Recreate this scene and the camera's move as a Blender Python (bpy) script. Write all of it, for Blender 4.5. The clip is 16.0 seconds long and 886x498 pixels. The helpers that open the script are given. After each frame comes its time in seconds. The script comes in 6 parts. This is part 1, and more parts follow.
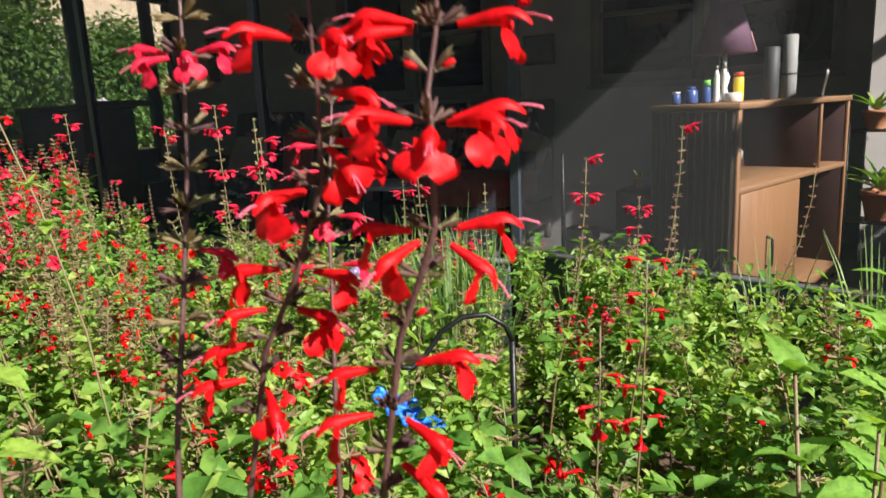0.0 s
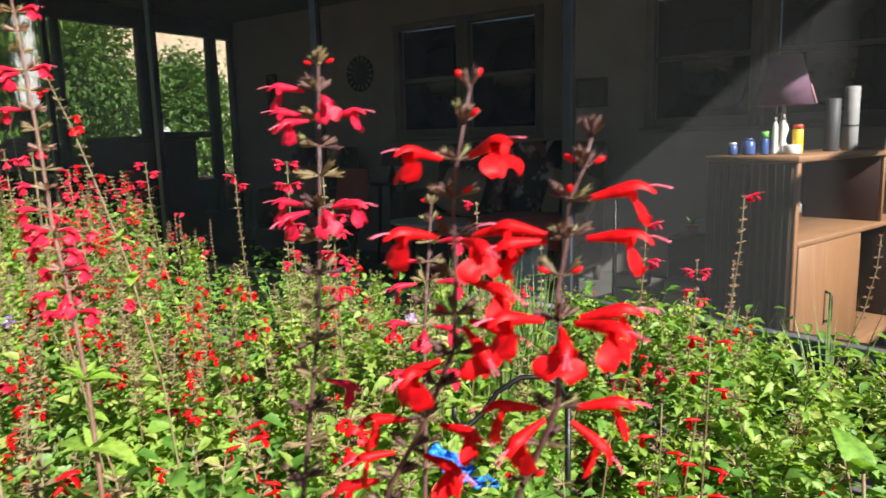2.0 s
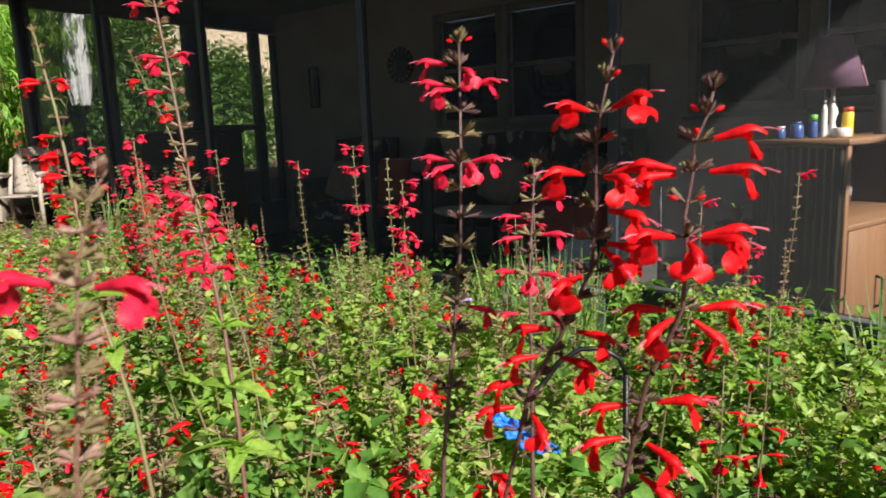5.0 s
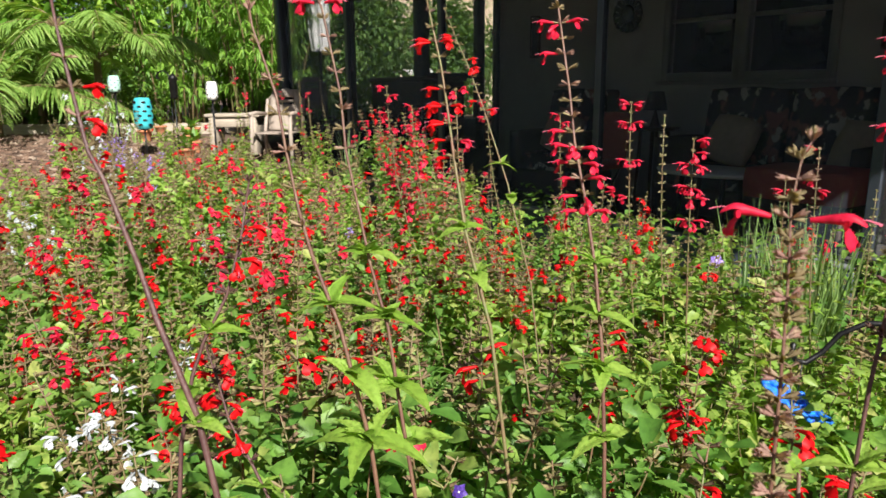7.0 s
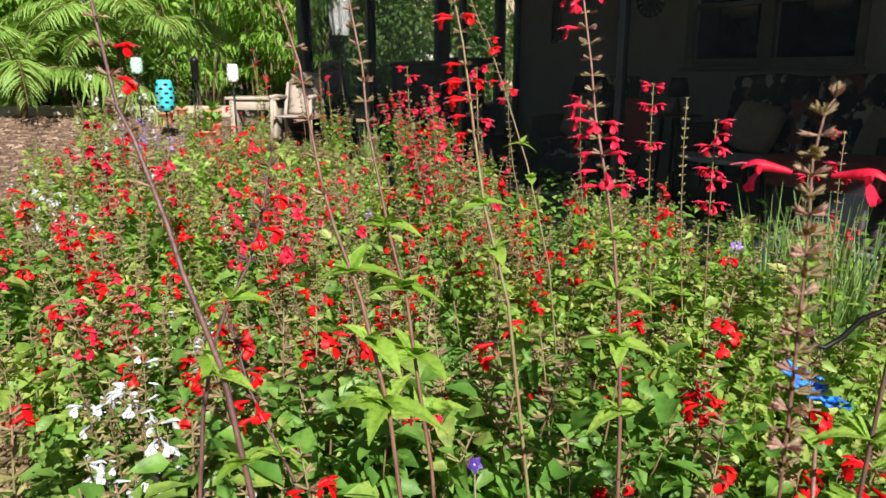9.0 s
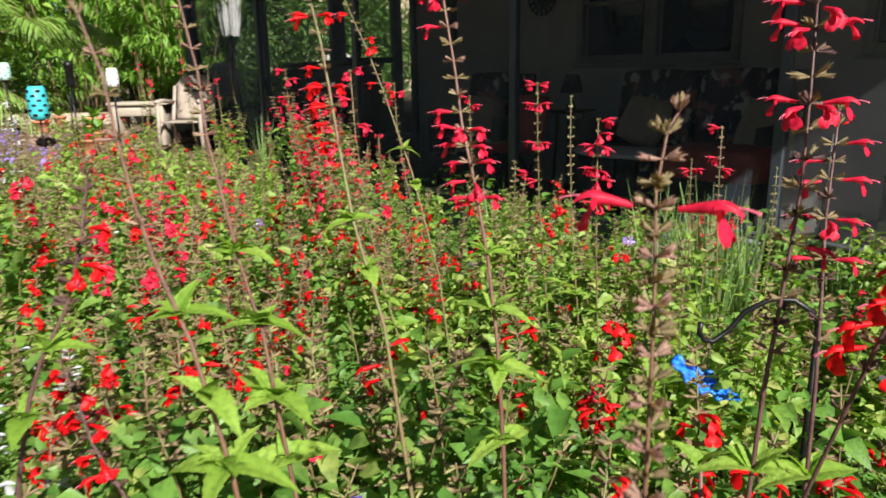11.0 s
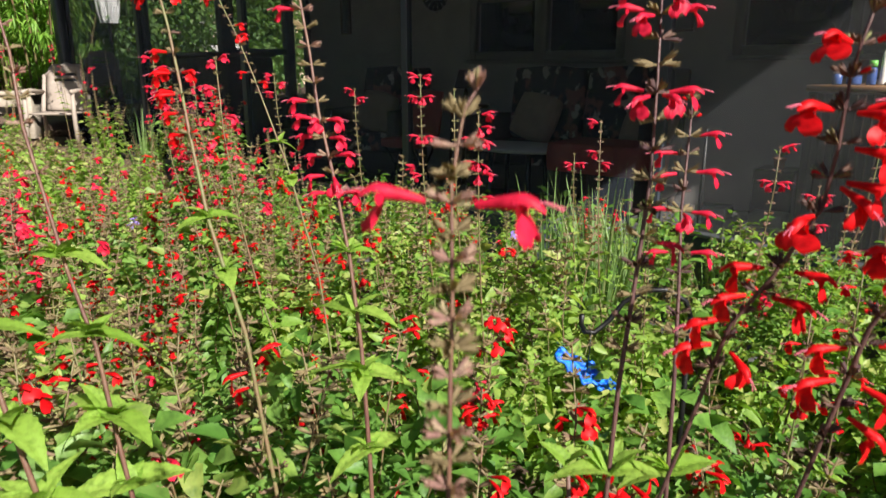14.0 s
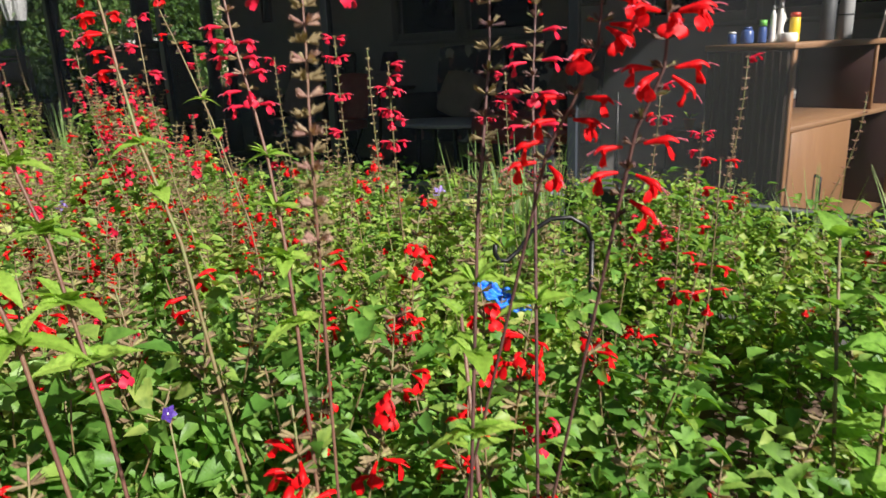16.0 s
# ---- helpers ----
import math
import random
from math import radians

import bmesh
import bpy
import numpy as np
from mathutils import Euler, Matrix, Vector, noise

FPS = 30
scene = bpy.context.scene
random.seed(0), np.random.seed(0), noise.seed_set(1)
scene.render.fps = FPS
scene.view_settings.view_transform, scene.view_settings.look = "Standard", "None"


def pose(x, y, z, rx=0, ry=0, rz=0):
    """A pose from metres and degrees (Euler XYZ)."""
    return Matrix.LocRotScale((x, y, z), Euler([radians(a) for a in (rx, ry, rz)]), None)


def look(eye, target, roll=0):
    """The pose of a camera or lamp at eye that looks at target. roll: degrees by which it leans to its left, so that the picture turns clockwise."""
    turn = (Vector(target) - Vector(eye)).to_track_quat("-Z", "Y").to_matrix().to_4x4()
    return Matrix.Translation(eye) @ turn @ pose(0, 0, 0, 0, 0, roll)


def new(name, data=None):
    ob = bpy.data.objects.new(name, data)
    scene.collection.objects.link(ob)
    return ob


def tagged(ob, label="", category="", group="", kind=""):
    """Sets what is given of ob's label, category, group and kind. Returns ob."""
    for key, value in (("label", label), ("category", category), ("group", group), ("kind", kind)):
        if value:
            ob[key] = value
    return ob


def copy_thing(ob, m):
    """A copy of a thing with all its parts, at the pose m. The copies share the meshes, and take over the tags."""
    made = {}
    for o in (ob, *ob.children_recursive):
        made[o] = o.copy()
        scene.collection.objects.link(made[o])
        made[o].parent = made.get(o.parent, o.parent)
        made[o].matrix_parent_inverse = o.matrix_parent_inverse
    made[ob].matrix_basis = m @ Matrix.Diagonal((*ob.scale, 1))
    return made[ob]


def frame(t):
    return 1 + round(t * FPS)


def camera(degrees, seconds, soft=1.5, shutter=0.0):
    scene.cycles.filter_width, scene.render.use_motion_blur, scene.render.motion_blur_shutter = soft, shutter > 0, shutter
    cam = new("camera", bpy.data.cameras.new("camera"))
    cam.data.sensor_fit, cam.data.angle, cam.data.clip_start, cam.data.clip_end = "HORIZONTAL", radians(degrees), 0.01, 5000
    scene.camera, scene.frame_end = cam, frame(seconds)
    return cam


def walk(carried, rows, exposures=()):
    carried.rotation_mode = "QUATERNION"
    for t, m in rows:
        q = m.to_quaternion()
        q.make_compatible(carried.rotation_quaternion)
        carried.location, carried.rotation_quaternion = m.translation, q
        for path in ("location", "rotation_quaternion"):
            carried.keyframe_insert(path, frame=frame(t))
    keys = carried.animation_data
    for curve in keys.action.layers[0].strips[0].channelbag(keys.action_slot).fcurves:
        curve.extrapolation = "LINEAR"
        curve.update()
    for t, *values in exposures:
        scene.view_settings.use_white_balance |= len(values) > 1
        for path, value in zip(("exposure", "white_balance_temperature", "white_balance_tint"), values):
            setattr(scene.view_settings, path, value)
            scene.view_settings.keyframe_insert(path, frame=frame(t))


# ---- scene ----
cam = camera(65.0, 16.0, shutter=0.5)
PATH = [
    (0, (0.260, 0.149, 0.876), (0.045, 2.097, 0.478), -2.73),
    (0.5, (0.251, 0.140, 0.899), (0.020, 2.095, 0.545), -2.54),
    (1, (0.252, 0.137, 0.927), (-0.004, 2.096, 0.614), -2.32),
    (1.5, (0.254, 0.139, 0.937), (-0.035, 2.096, 0.642), -2.11),
    (2, (0.236, 0.122, 0.934), (-0.105, 2.069, 0.630), -1.39),
    (2.5, (0.213, 0.097, 0.926), (-0.159, 2.037, 0.609), -0.66),
    (3, (0.216, 0.073, 0.930), (-0.121, 2.019, 0.618), -0.71),
    (5.5, (0.181, 0.023, 0.911), (-0.344, 1.924, 0.579), -3.02),
    (6, (0.133, -0.040, 0.891), (-0.595, 1.789, 0.537), -1.49),
    (6.5, (0.089, -0.097, 0.932), (-0.791, 1.647, 0.505), -1.64),
    (7, (0.069, -0.094, 0.933), (-0.876, 1.610, 0.484), -0.50),
    (7.5, (0.067, -0.102, 0.929), (-0.911, 1.580, 0.467), -0.24),
    (8, (0.062, -0.104, 0.919), (-0.941, 1.559, 0.443), -0.18),
    (10.5, (0.089, -0.072, 0.924), (-0.756, 1.669, 0.420), -0.41),
    (11, (0.080, -0.020, 0.925), (-0.674, 1.767, 0.434), -1.03),
    (11.5, (0.075, 0.007, 0.933), (-0.611, 1.822, 0.449), -1.02),
    (12, (0.080, 0.017, 0.936), (-0.547, 1.856, 0.462), -0.29),
    (12.5, (0.086, 0.031, 0.937), (-0.471, 1.893, 0.464), 0.24),
    (13, (0.095, 0.041, 0.935), (-0.407, 1.917, 0.457), 0.42),
    (13.5, (0.097, 0.041, 0.934), (-0.386, 1.920, 0.448), 0.19),
    (14, (0.102, 0.026, 0.918), (-0.383, 1.899, 0.411), -0.00),
    (14.5, (0.105, 0.019, 0.896), (-0.370, 1.882, 0.345), -0.26),
    (15, (0.114, 0.002, 0.894), (-0.337, 1.867, 0.330), -1.01),
    (15.5, (0.150, -0.057, 0.879), (-0.230, 1.831, 0.338), -1.90),
    (16, (0.166, -0.102, 0.853), (-0.149, 1.797, 0.312), -2.42),
]
walk(cam, [(t, look(eye, target, roll)) for t, eye, target, roll in PATH], [(0, 1.06), (1, 1.30), (2, 1.32), (3, 1.18), (5.5, 0.90), (8, 0.90), (11, 0.91), (14, 0.93), (16, 0.88)])
cam.data.dof.use_dof, cam.data.dof.focus_distance, cam.data.dof.aperture_fstop = True, 0.75, cam.data.lens / 1000 / 0.0010

# ---- light ----
SUN = Vector((1.03, -0.86, 1.0)).normalized()
world = bpy.data.worlds.new("sky")
scene.world = world
world.use_nodes = True
wn = world.node_tree.nodes
sky = wn.new("ShaderNodeTexSky")
sky.sky_type = "NISHITA"
sky.sun_disc = False
sky.sun_elevation = math.asin(SUN.z)
sky.sun_rotation = math.atan2(SUN.x, SUN.y)
wn["Background"].inputs["Strength"].default_value = 0.031
world.node_tree.links.new(sky.outputs[0], wn["Background"].inputs["Color"])
lamp = bpy.data.lights.new("sun", "SUN")
lamp.energy, lamp.angle, lamp.color = 5.6, radians(0.55), (1.0, 0.955, 0.90)
sun = new("sun", lamp)
sun.matrix_world = look(SUN * 30, (0, 0, 0))


# ---- materials ----
def material(name):
    m = bpy.data.materials.new(name)
    m.use_nodes = True
    m.node_tree.nodes.clear()
    return m, m.node_tree.nodes, m.node_tree.links


def mixed(nodes, links, fac, a, b):
    r = nodes.new("ShaderNodeMix")
    r.data_type = "RGBA"
    for socket, value in (("Factor", fac), ("A", a), ("B", b)):
        s = [i for i in r.inputs if i.name == socket and (socket == "Factor" and i.type == "VALUE" or socket != "Factor" and i.type == "RGBA")][0]
        if isinstance(value, bpy.types.NodeSocket):
            links.new(value, s)
        else:
            s.default_value = value if isinstance(value, float) else (*value, 1)
    return [o for o in r.outputs if o.type == "RGBA"][0]


def ramped(nodes, links, value, lo, hi):
    r = nodes.new("ShaderNodeMapRange")
    links.new(value, r.inputs[0])
    r.inputs[1].default_value, r.inputs[2].default_value = lo, hi
    return r.outputs[0]


def noisy(nodes, links, scale, detail=4.0, stretch=None, coord="Object"):
    n = nodes.new("ShaderNodeTexNoise")
    n.inputs["Scale"].default_value, n.inputs["Detail"].default_value = scale, detail
    c = nodes.new("ShaderNodeTexCoord")
    if stretch:
        mp = nodes.new("ShaderNodeMapping")
        mp.inputs["Scale"].default_value = stretch
        links.new(c.outputs[coord], mp.inputs[0])
        links.new(mp.outputs[0], n.inputs["Vector"])
    else:
        links.new(c.outputs[coord], n.inputs["Vector"])
    return n.outputs[0]


def plain(name, a, b, scale=20.0, rough=0.6, metal=0.0, bump=0.2, stretch=None, fine=6.0, spec=0.5):
    """Two colours mixed by noise at two scales, with a fine bump."""
    m, nodes, links = material(name)
    p = nodes.new("ShaderNodeBsdfPrincipled")
    out = nodes.new("ShaderNodeOutputMaterial")
    big = noisy(nodes, links, scale, 5.0, stretch)
    small = noisy(nodes, links, scale * fine, 3.0, stretch)
    c1 = mixed(nodes, links, ramped(nodes, links, big, 0.32, 0.68), a, b)
    dark = tuple(v * 0.72 for v in b)
    c2 = mixed(nodes, links, ramped(nodes, links, small, 0.52, 0.8), c1, dark)
    links.new(c2, p.inputs["Base Color"])
    p.inputs["Roughness"].default_value, p.inputs["Metallic"].default_value = rough, metal
    p.inputs["Specular IOR Level"].default_value = spec
    if bump:
        bp = nodes.new("ShaderNodeBump")
        bp.inputs["Strength"].default_value, bp.inputs["Distance"].default_value = bump, 0.01
        links.new(small, bp.inputs["Height"])
        links.new(bp.outputs[0], p.inputs["Normal"])
    links.new(p.outputs[0], out.inputs[0])
    return m


def leafy(name, a, b, c, through_amount=0.35, rough=0.5, scale=60.0, by_object=False, through_tint=(1.3, 1.25, 0.5), relief=0.35, spec=0.5):
    """Thin living tissue: colour varies from leaf to leaf, light shines through."""
    m, nodes, links = material(name)
    p = nodes.new("ShaderNodeBsdfPrincipled")
    tr = nodes.new("ShaderNodeBsdfTranslucent")
    ms = nodes.new("ShaderNodeMixShader")
    out = nodes.new("ShaderNodeOutputMaterial")
    if by_object:
        rnd = nodes.new("ShaderNodeObjectInfo").outputs["Random"]
    else:
        rnd = nodes.new("ShaderNodeNewGeometry").outputs["Random Per Island"]
    c1 = mixed(nodes, links, ramped(nodes, links, rnd, 0.0, 0.75), a, b)
    c2 = mixed(nodes, links, ramped(nodes, links, rnd, 0.8, 1.0), c1, c)
    n = noisy(nodes, links, scale, 3.0)
    c3 = mixed(nodes, links, ramped(nodes, links, n, 0.45, 0.8), c2, tuple(v * 0.6 for v in a))
    links.new(c3, p.inputs["Base Color"])
    tint = nodes.new("ShaderNodeMix")
    tint.data_type, tint.blend_type = "RGBA", "MULTIPLY"
    tint.inputs["Factor"].default_value = 1.0
    links.new(c3, tint.inputs[6])
    tint.inputs[7].default_value = (*through_tint, 1)
    links.new(tint.outputs[2], tr.inputs[0])
    p.inputs["Roughness"].default_value = rough
    p.inputs["Specular IOR Level"].default_value = spec
    bp = nodes.new("ShaderNodeBump")
    bp.inputs["Strength"].default_value, bp.inputs["Distance"].default_value = relief, 0.002
    links.new(noisy(nodes, links, scale * 5, 2.0), bp.inputs["Height"])
    links.new(bp.outputs[0], p.inputs["Normal"])
    ms.inputs[0].default_value = through_amount
    links.new(p.outputs[0], ms.inputs[1])
    links.new(tr.outputs[0], ms.inputs[2])
    links.new(ms.outputs[0], out.inputs[0])
    return m


LEAF = leafy("salvia_leaf", (0.14, 0.285, 0.055), (0.255, 0.42, 0.09), (0.42, 0.46, 0.12), 0.52, 0.46, through_tint=(1.25, 1.3, 0.65))
# darker leaf copy: shade low in the bed is coloured in
LEAF_SHADED = leafy("shaded_leaf", (0.085, 0.215, 0.032), (0.17, 0.34, 0.055), (0.31, 0.42, 0.085), 0.45)
LEAF_PALE = leafy("pale_leaf", (0.22, 0.39, 0.06), (0.35, 0.49, 0.10), (0.50, 0.52, 0.16), 0.52, 0.46, through_tint=(1.25, 1.25, 0.65))
LEAF_HERO = leafy("broad_leaf", (0.17, 0.37, 0.05), (0.32, 0.52, 0.09), (0.27, 0.48, 0.07), 0.45, scale=7.0, by_object=True, through_tint=(1.3, 1.25, 0.6))
LIME = leafy("young_leaf", (0.24, 0.42, 0.05), (0.38, 0.56, 0.10), (0.33, 0.50, 0.08), 0.5, scale=7.0, by_object=True, through_tint=(1.25, 1.25, 0.6))
PETAL = leafy("red_petal", (0.64, 0.004, 0.007), (0.74, 0.007, 0.011), (0.72, 0.016, 0.022), 0.3, 0.5, 5.0, through_tint=(1.2, 0.5, 0.5), relief=0.06, spec=0.22)
PETAL_PINK = leafy("rosy_petal", (0.62, 0.012, 0.042), (0.72, 0.022, 0.066), (0.70, 0.045, 0.09), 0.3, 0.5, 5.0, through_tint=(1.2, 0.6, 0.65), relief=0.06, spec=0.22)
PINK = leafy("pink_stamen", (0.80, 0.12, 0.2), (0.85, 0.2, 0.3), (0.8, 0.3, 0.35), 0.2)
CALYX = leafy("calyx", (0.19, 0.12, 0.075), (0.30, 0.24, 0.11), (0.34, 0.38, 0.12), 0.3, 0.65, 200.0)
CALYX_DARK = leafy("dark_calyx", (0.07, 0.03, 0.035), (0.16, 0.09, 0.06), (0.26, 0.28, 0.10), 0.2, 0.55, 6.0, by_object=True)
CALYX_TAN = leafy("tan_calyx", (0.34, 0.18, 0.15), (0.46, 0.31, 0.23), (0.44, 0.44, 0.20), 0.35, 0.7, 6.0, by_object=True)
STEM = plain("green_brown_stem", (0.13, 0.16, 0.05), (0.17, 0.08, 0.05), 40.0, 0.55, bump=0.15)
STEM_DARK = plain("purple_brown_stem", (0.055, 0.022, 0.024), (0.12, 0.06, 0.05), 60.0, 0.5, bump=0.2, stretch=(3, 3, 0.6))
STEM_RED = plain("reddish_stem", (0.10, 0.038, 0.032), (0.17, 0.095, 0.055), 50.0, 0.5, bump=0.2, stretch=(3, 3, 0.4))
WHITE_PETAL = leafy("white_petal", (0.56, 0.60, 0.62), (0.66, 0.68, 0.68), (0.64, 0.66, 0.72), 0.3, through_tint=(1, 1, 1))
BLUE_PETAL = leafy("violet_petal", (0.30, 0.20, 0.62), (0.42, 0.30, 0.75), (0.5, 0.36, 0.8), 0.3, through_tint=(1, 1, 1))
DARK_VIOLET = leafy("dark_violet_petal", (0.06, 0.03, 0.22), (0.09, 0.04, 0.30), (0.1, 0.05, 0.3), 0.2, through_tint=(1, 1, 1))
BLADE = leafy("grass_blade", (0.12, 0.22, 0.06), (0.22, 0.33, 0.10), (0.5, 0.42, 0.22), 0.35)
BAMBOO = leafy("bamboo_leaf", (0.13, 0.30, 0.03), (0.26, 0.46, 0.06), (0.36, 0.5, 0.1), 0.4)
SHRUB = leafy("shrub_leaf", (0.09, 0.22, 0.02), (0.20, 0.38, 0.04), (0.34, 0.46, 0.07), 0.35)
BUSH = leafy("bush_leaf", (0.11, 0.23, 0.06), (0.22, 0.38, 0.10), (0.32, 0.46, 0.13), 0.45)
PALM = leafy("palm_leaf", (0.16, 0.30, 0.05), (0.28, 0.44, 0.10), (0.42, 0.5, 0.16), 0.4)
SOIL = plain("mulch", (0.07, 0.041, 0.027), (0.14, 0.088, 0.058), 1.7, 0.95, bump=1.0, fine=32.0)
BARK = plain("bark", (0.10, 0.08, 0.055), (0.19, 0.16, 0.11), 12.0, 0.85, bump=0.6, stretch=(2, 2, 0.4))
BRONZE = plain("bronze_aluminium", (0.040, 0.048, 0.064), (0.056, 0.065, 0.082), 8.0, 0.4, 0.3, bump=0.05)
WALLPAINT = plain("taupe_stucco", (0.24, 0.225, 0.21), (0.29, 0.27, 0.255), 3.0, 0.85, bump=0.35, fine=40.0)
# ceiling colour lowered so that the porch stays dim
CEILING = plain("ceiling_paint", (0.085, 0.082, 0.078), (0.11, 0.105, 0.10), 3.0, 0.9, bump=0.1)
FASCIA = plain("beige_fascia", (0.50, 0.42, 0.33), (0.58, 0.50, 0.40), 4.0, 0.6, bump=0.1)
ROOFING = plain("shingle", (0.12, 0.11, 0.10), (0.18, 0.16, 0.14), 12.0, 0.9, bump=0.5)
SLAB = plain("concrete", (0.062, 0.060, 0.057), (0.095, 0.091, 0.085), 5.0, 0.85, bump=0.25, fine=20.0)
TRIM = plain("window_trim", (0.13, 0.125, 0.115), (0.17, 0.16, 0.148), 6.0, 0.6, bump=0.05)
SHUTTER = plain("dark_blind", (0.045, 0.048, 0.052), (0.065, 0.068, 0.072), 10.0, 0.6, bump=0.05)
VENEER = plain("oak_veneer", (0.22, 0.105, 0.045), (0.29, 0.15, 0.07), 6.0, 0.5, bump=0.1, stretch=(14, 14, 0.8), fine=5.0)
VENEER_FLAT = plain("oak_veneer_board", (0.23, 0.115, 0.053), (0.30, 0.165, 0.083), 6.0, 0.5, bump=0.1, stretch=(0.8, 12, 12), fine=5.0)
WALNUT = plain("walnut_veneer", (0.036, 0.022, 0.014), (0.066, 0.040, 0.026), 7.0, 0.55, bump=0.15, stretch=(9, 9, 0.5))
MAROON = plain("maroon_interior", (0.038, 0.013, 0.011), (0.055, 0.020, 0.017), 7.0, 0.6, bump=0.05)
TERRACOTTA = plain("terracotta", (0.48, 0.17, 0.08), (0.58, 0.25, 0.13), 14.0, 0.85, bump=0.3)
BLACK_IRON = plain("black_iron", (0.012, 0.012, 0.013), (0.025, 0.024, 0.024), 30.0, 0.4, 0.6, bump=0.1)
CUSHION_DARK = plain("dark_fabric", (0.025, 0.022, 0.030), (0.07, 0.045, 0.05), 16.0, 0.9, bump=0.4, fine=4.0)


def floral_material():
    """Near-black cloth printed with loose pale and rosy blooms."""
    m, nodes, links = material("dark_floral_fabric")
    p = nodes.new("ShaderNodeBsdfPrincipled")
    out = nodes.new("ShaderNodeOutputMaterial")
    weave = noisy(nodes, links, 140.0, 2.0)
    ground = mixed(nodes, links, weave, (0.018, 0.017, 0.022), (0.040, 0.034, 0.036))
    rosy = mixed(nodes, links, ramped(nodes, links, noisy(nodes, links, 7.0, 3.0), 0.54, 0.60), ground, (0.20, 0.085, 0.075))
    pale = mixed(nodes, links, ramped(nodes, links, noisy(nodes, links, 11.0, 4.0), 0.57, 0.62), rosy, (0.36, 0.32, 0.28))
    links.new(pale, p.inputs["Base Color"])
    p.inputs["Roughness"].default_value = 0.9
    links.new(p.outputs[0], out.inputs[0])
    return m


FLORAL = floral_material()
CUSHION_TAN = plain("tan_cushion", (0.27, 0.20, 0.14), (0.34, 0.26, 0.19), 14.0, 0.9, bump=0.3)
RED_FABRIC = plain("red_fabric", (0.24, 0.045, 0.035), (0.30, 0.065, 0.05), 20.0, 0.9, bump=0.3)
WICKER = plain("dark_wicker", (0.03, 0.022, 0.018), (0.055, 0.042, 0.034), 60.0, 0.6, bump=0.5)
WHITE_PAINT = plain("white_paint", (0.72, 0.70, 0.66), (0.80, 0.78, 0.74), 8.0, 0.5, bump=0.05)
RESIN = plain("aged_tan_resin", (0.29, 0.235, 0.19), (0.35, 0.29, 0.24), 6.0, 0.6, bump=0.05)
TEAL = plain("teal_metal", (0.03, 0.36, 0.42), (0.06, 0.48, 0.52), 20.0, 0.45, bump=0.1)
MINT = plain("mint_glass", (0.35, 0.60, 0.50), (0.45, 0.68, 0.58), 20.0, 0.3, bump=0.05)
TIMBER = plain("weathered_timber", (0.32, 0.265, 0.20), (0.42, 0.36, 0.285), 8.0, 0.85, bump=0.4, stretch=(1, 8, 8))
BLUE_GLASS = plain("cobalt_glaze", (0.003, 0.035, 0.45), (0.02, 0.24, 0.80), 140.0, 0.4, bump=0.2, spec=0.4)
SHADE = plain("mauve_shade", (0.13, 0.065, 0.11), (0.17, 0.085, 0.14), 30.0, 0.8, bump=0.2)
SHADE_PINK = plain("sunlit_pink", (0.75, 0.35, 0.38), (0.8, 0.42, 0.44), 30.0, 0.8, bump=0.1)
GREY_CARD = plain("grey_tube", (0.24, 0.24, 0.24), (0.32, 0.32, 0.31), 20.0, 0.7, bump=0.1)
YELLOW = plain("yellow_can", (0.80, 0.52, 0.02), (0.85, 0.60, 0.04), 20.0, 0.4, bump=0.02)
REDCAP = plain("red_cap", (0.55, 0.05, 0.02), (0.6, 0.08, 0.03), 20.0, 0.4, bump=0.02)
BLUE_PLASTIC = plain("blue_plastic", (0.035, 0.07, 0.24), (0.055, 0.12, 0.32), 20.0, 0.35, bump=0.02)
GREEN_PLASTIC = plain("green_plastic", (0.10, 0.45, 0.06), (0.2, 0.55, 0.1), 20.0, 0.4, bump=0.02)
CURTAIN = plain("pale_canvas", (0.68, 0.68, 0.67), (0.78, 0.78, 0.77), 10.0, 0.9, bump=0.2)
HOUSE_BEIGE = plain("beige_stucco", (0.70, 0.56, 0.38), (0.76, 0.62, 0.44), 3.0, 0.9, bump=0.2)


def screen_material(name, dark, light, least, most):
    m, nodes, links = material(name)
    d = nodes.new("ShaderNodeBsdfDiffuse")
    tr = nodes.new("ShaderNodeBsdfTransparent")
    ms = nodes.new("ShaderNodeMixShader")
    out = nodes.new("ShaderNodeOutputMaterial")
    n = noisy(nodes, links, 1.6, 5.0)
    links.new(mixed(nodes, links, n, dark, light), d.inputs[0])
    r = nodes.new("ShaderNodeMapRange")
    links.new(n, r.inputs[0])
    r.inputs[3].default_value, r.inputs[4].default_value = least, most
    links.new(r.outputs[0], ms.inputs[0])
    # coated threads glint in the sun
    gl = nodes.new("ShaderNodeBsdfGlossy")
    gl.inputs["Color"].default_value, gl.inputs["Roughness"].default_value = (0.055, 0.056, 0.058, 1), 0.55
    th = nodes.new("ShaderNodeAddShader")
    links.new(d.outputs[0], th.inputs[0])
    links.new(gl.outputs[0], th.inputs[1])
    links.new(tr.outputs[0], ms.inputs[1])
    links.new(th.outputs[0], ms.inputs[2])
    links.new(ms.outputs[0], out.inputs[0])
    return m


def glass_material():
    m, nodes, links = material("window_glass")
    p = nodes.new("ShaderNodeBsdfPrincipled")
    out = nodes.new("ShaderNodeOutputMaterial")
    p.inputs["Base Color"].default_value = (0.012, 0.014, 0.018, 1)
    p.inputs["Roughness"].default_value = 0.06
    p.inputs["Specular IOR Level"].default_value = 0.6
    links.new(p.outputs[0], out.inputs[0])
    return m


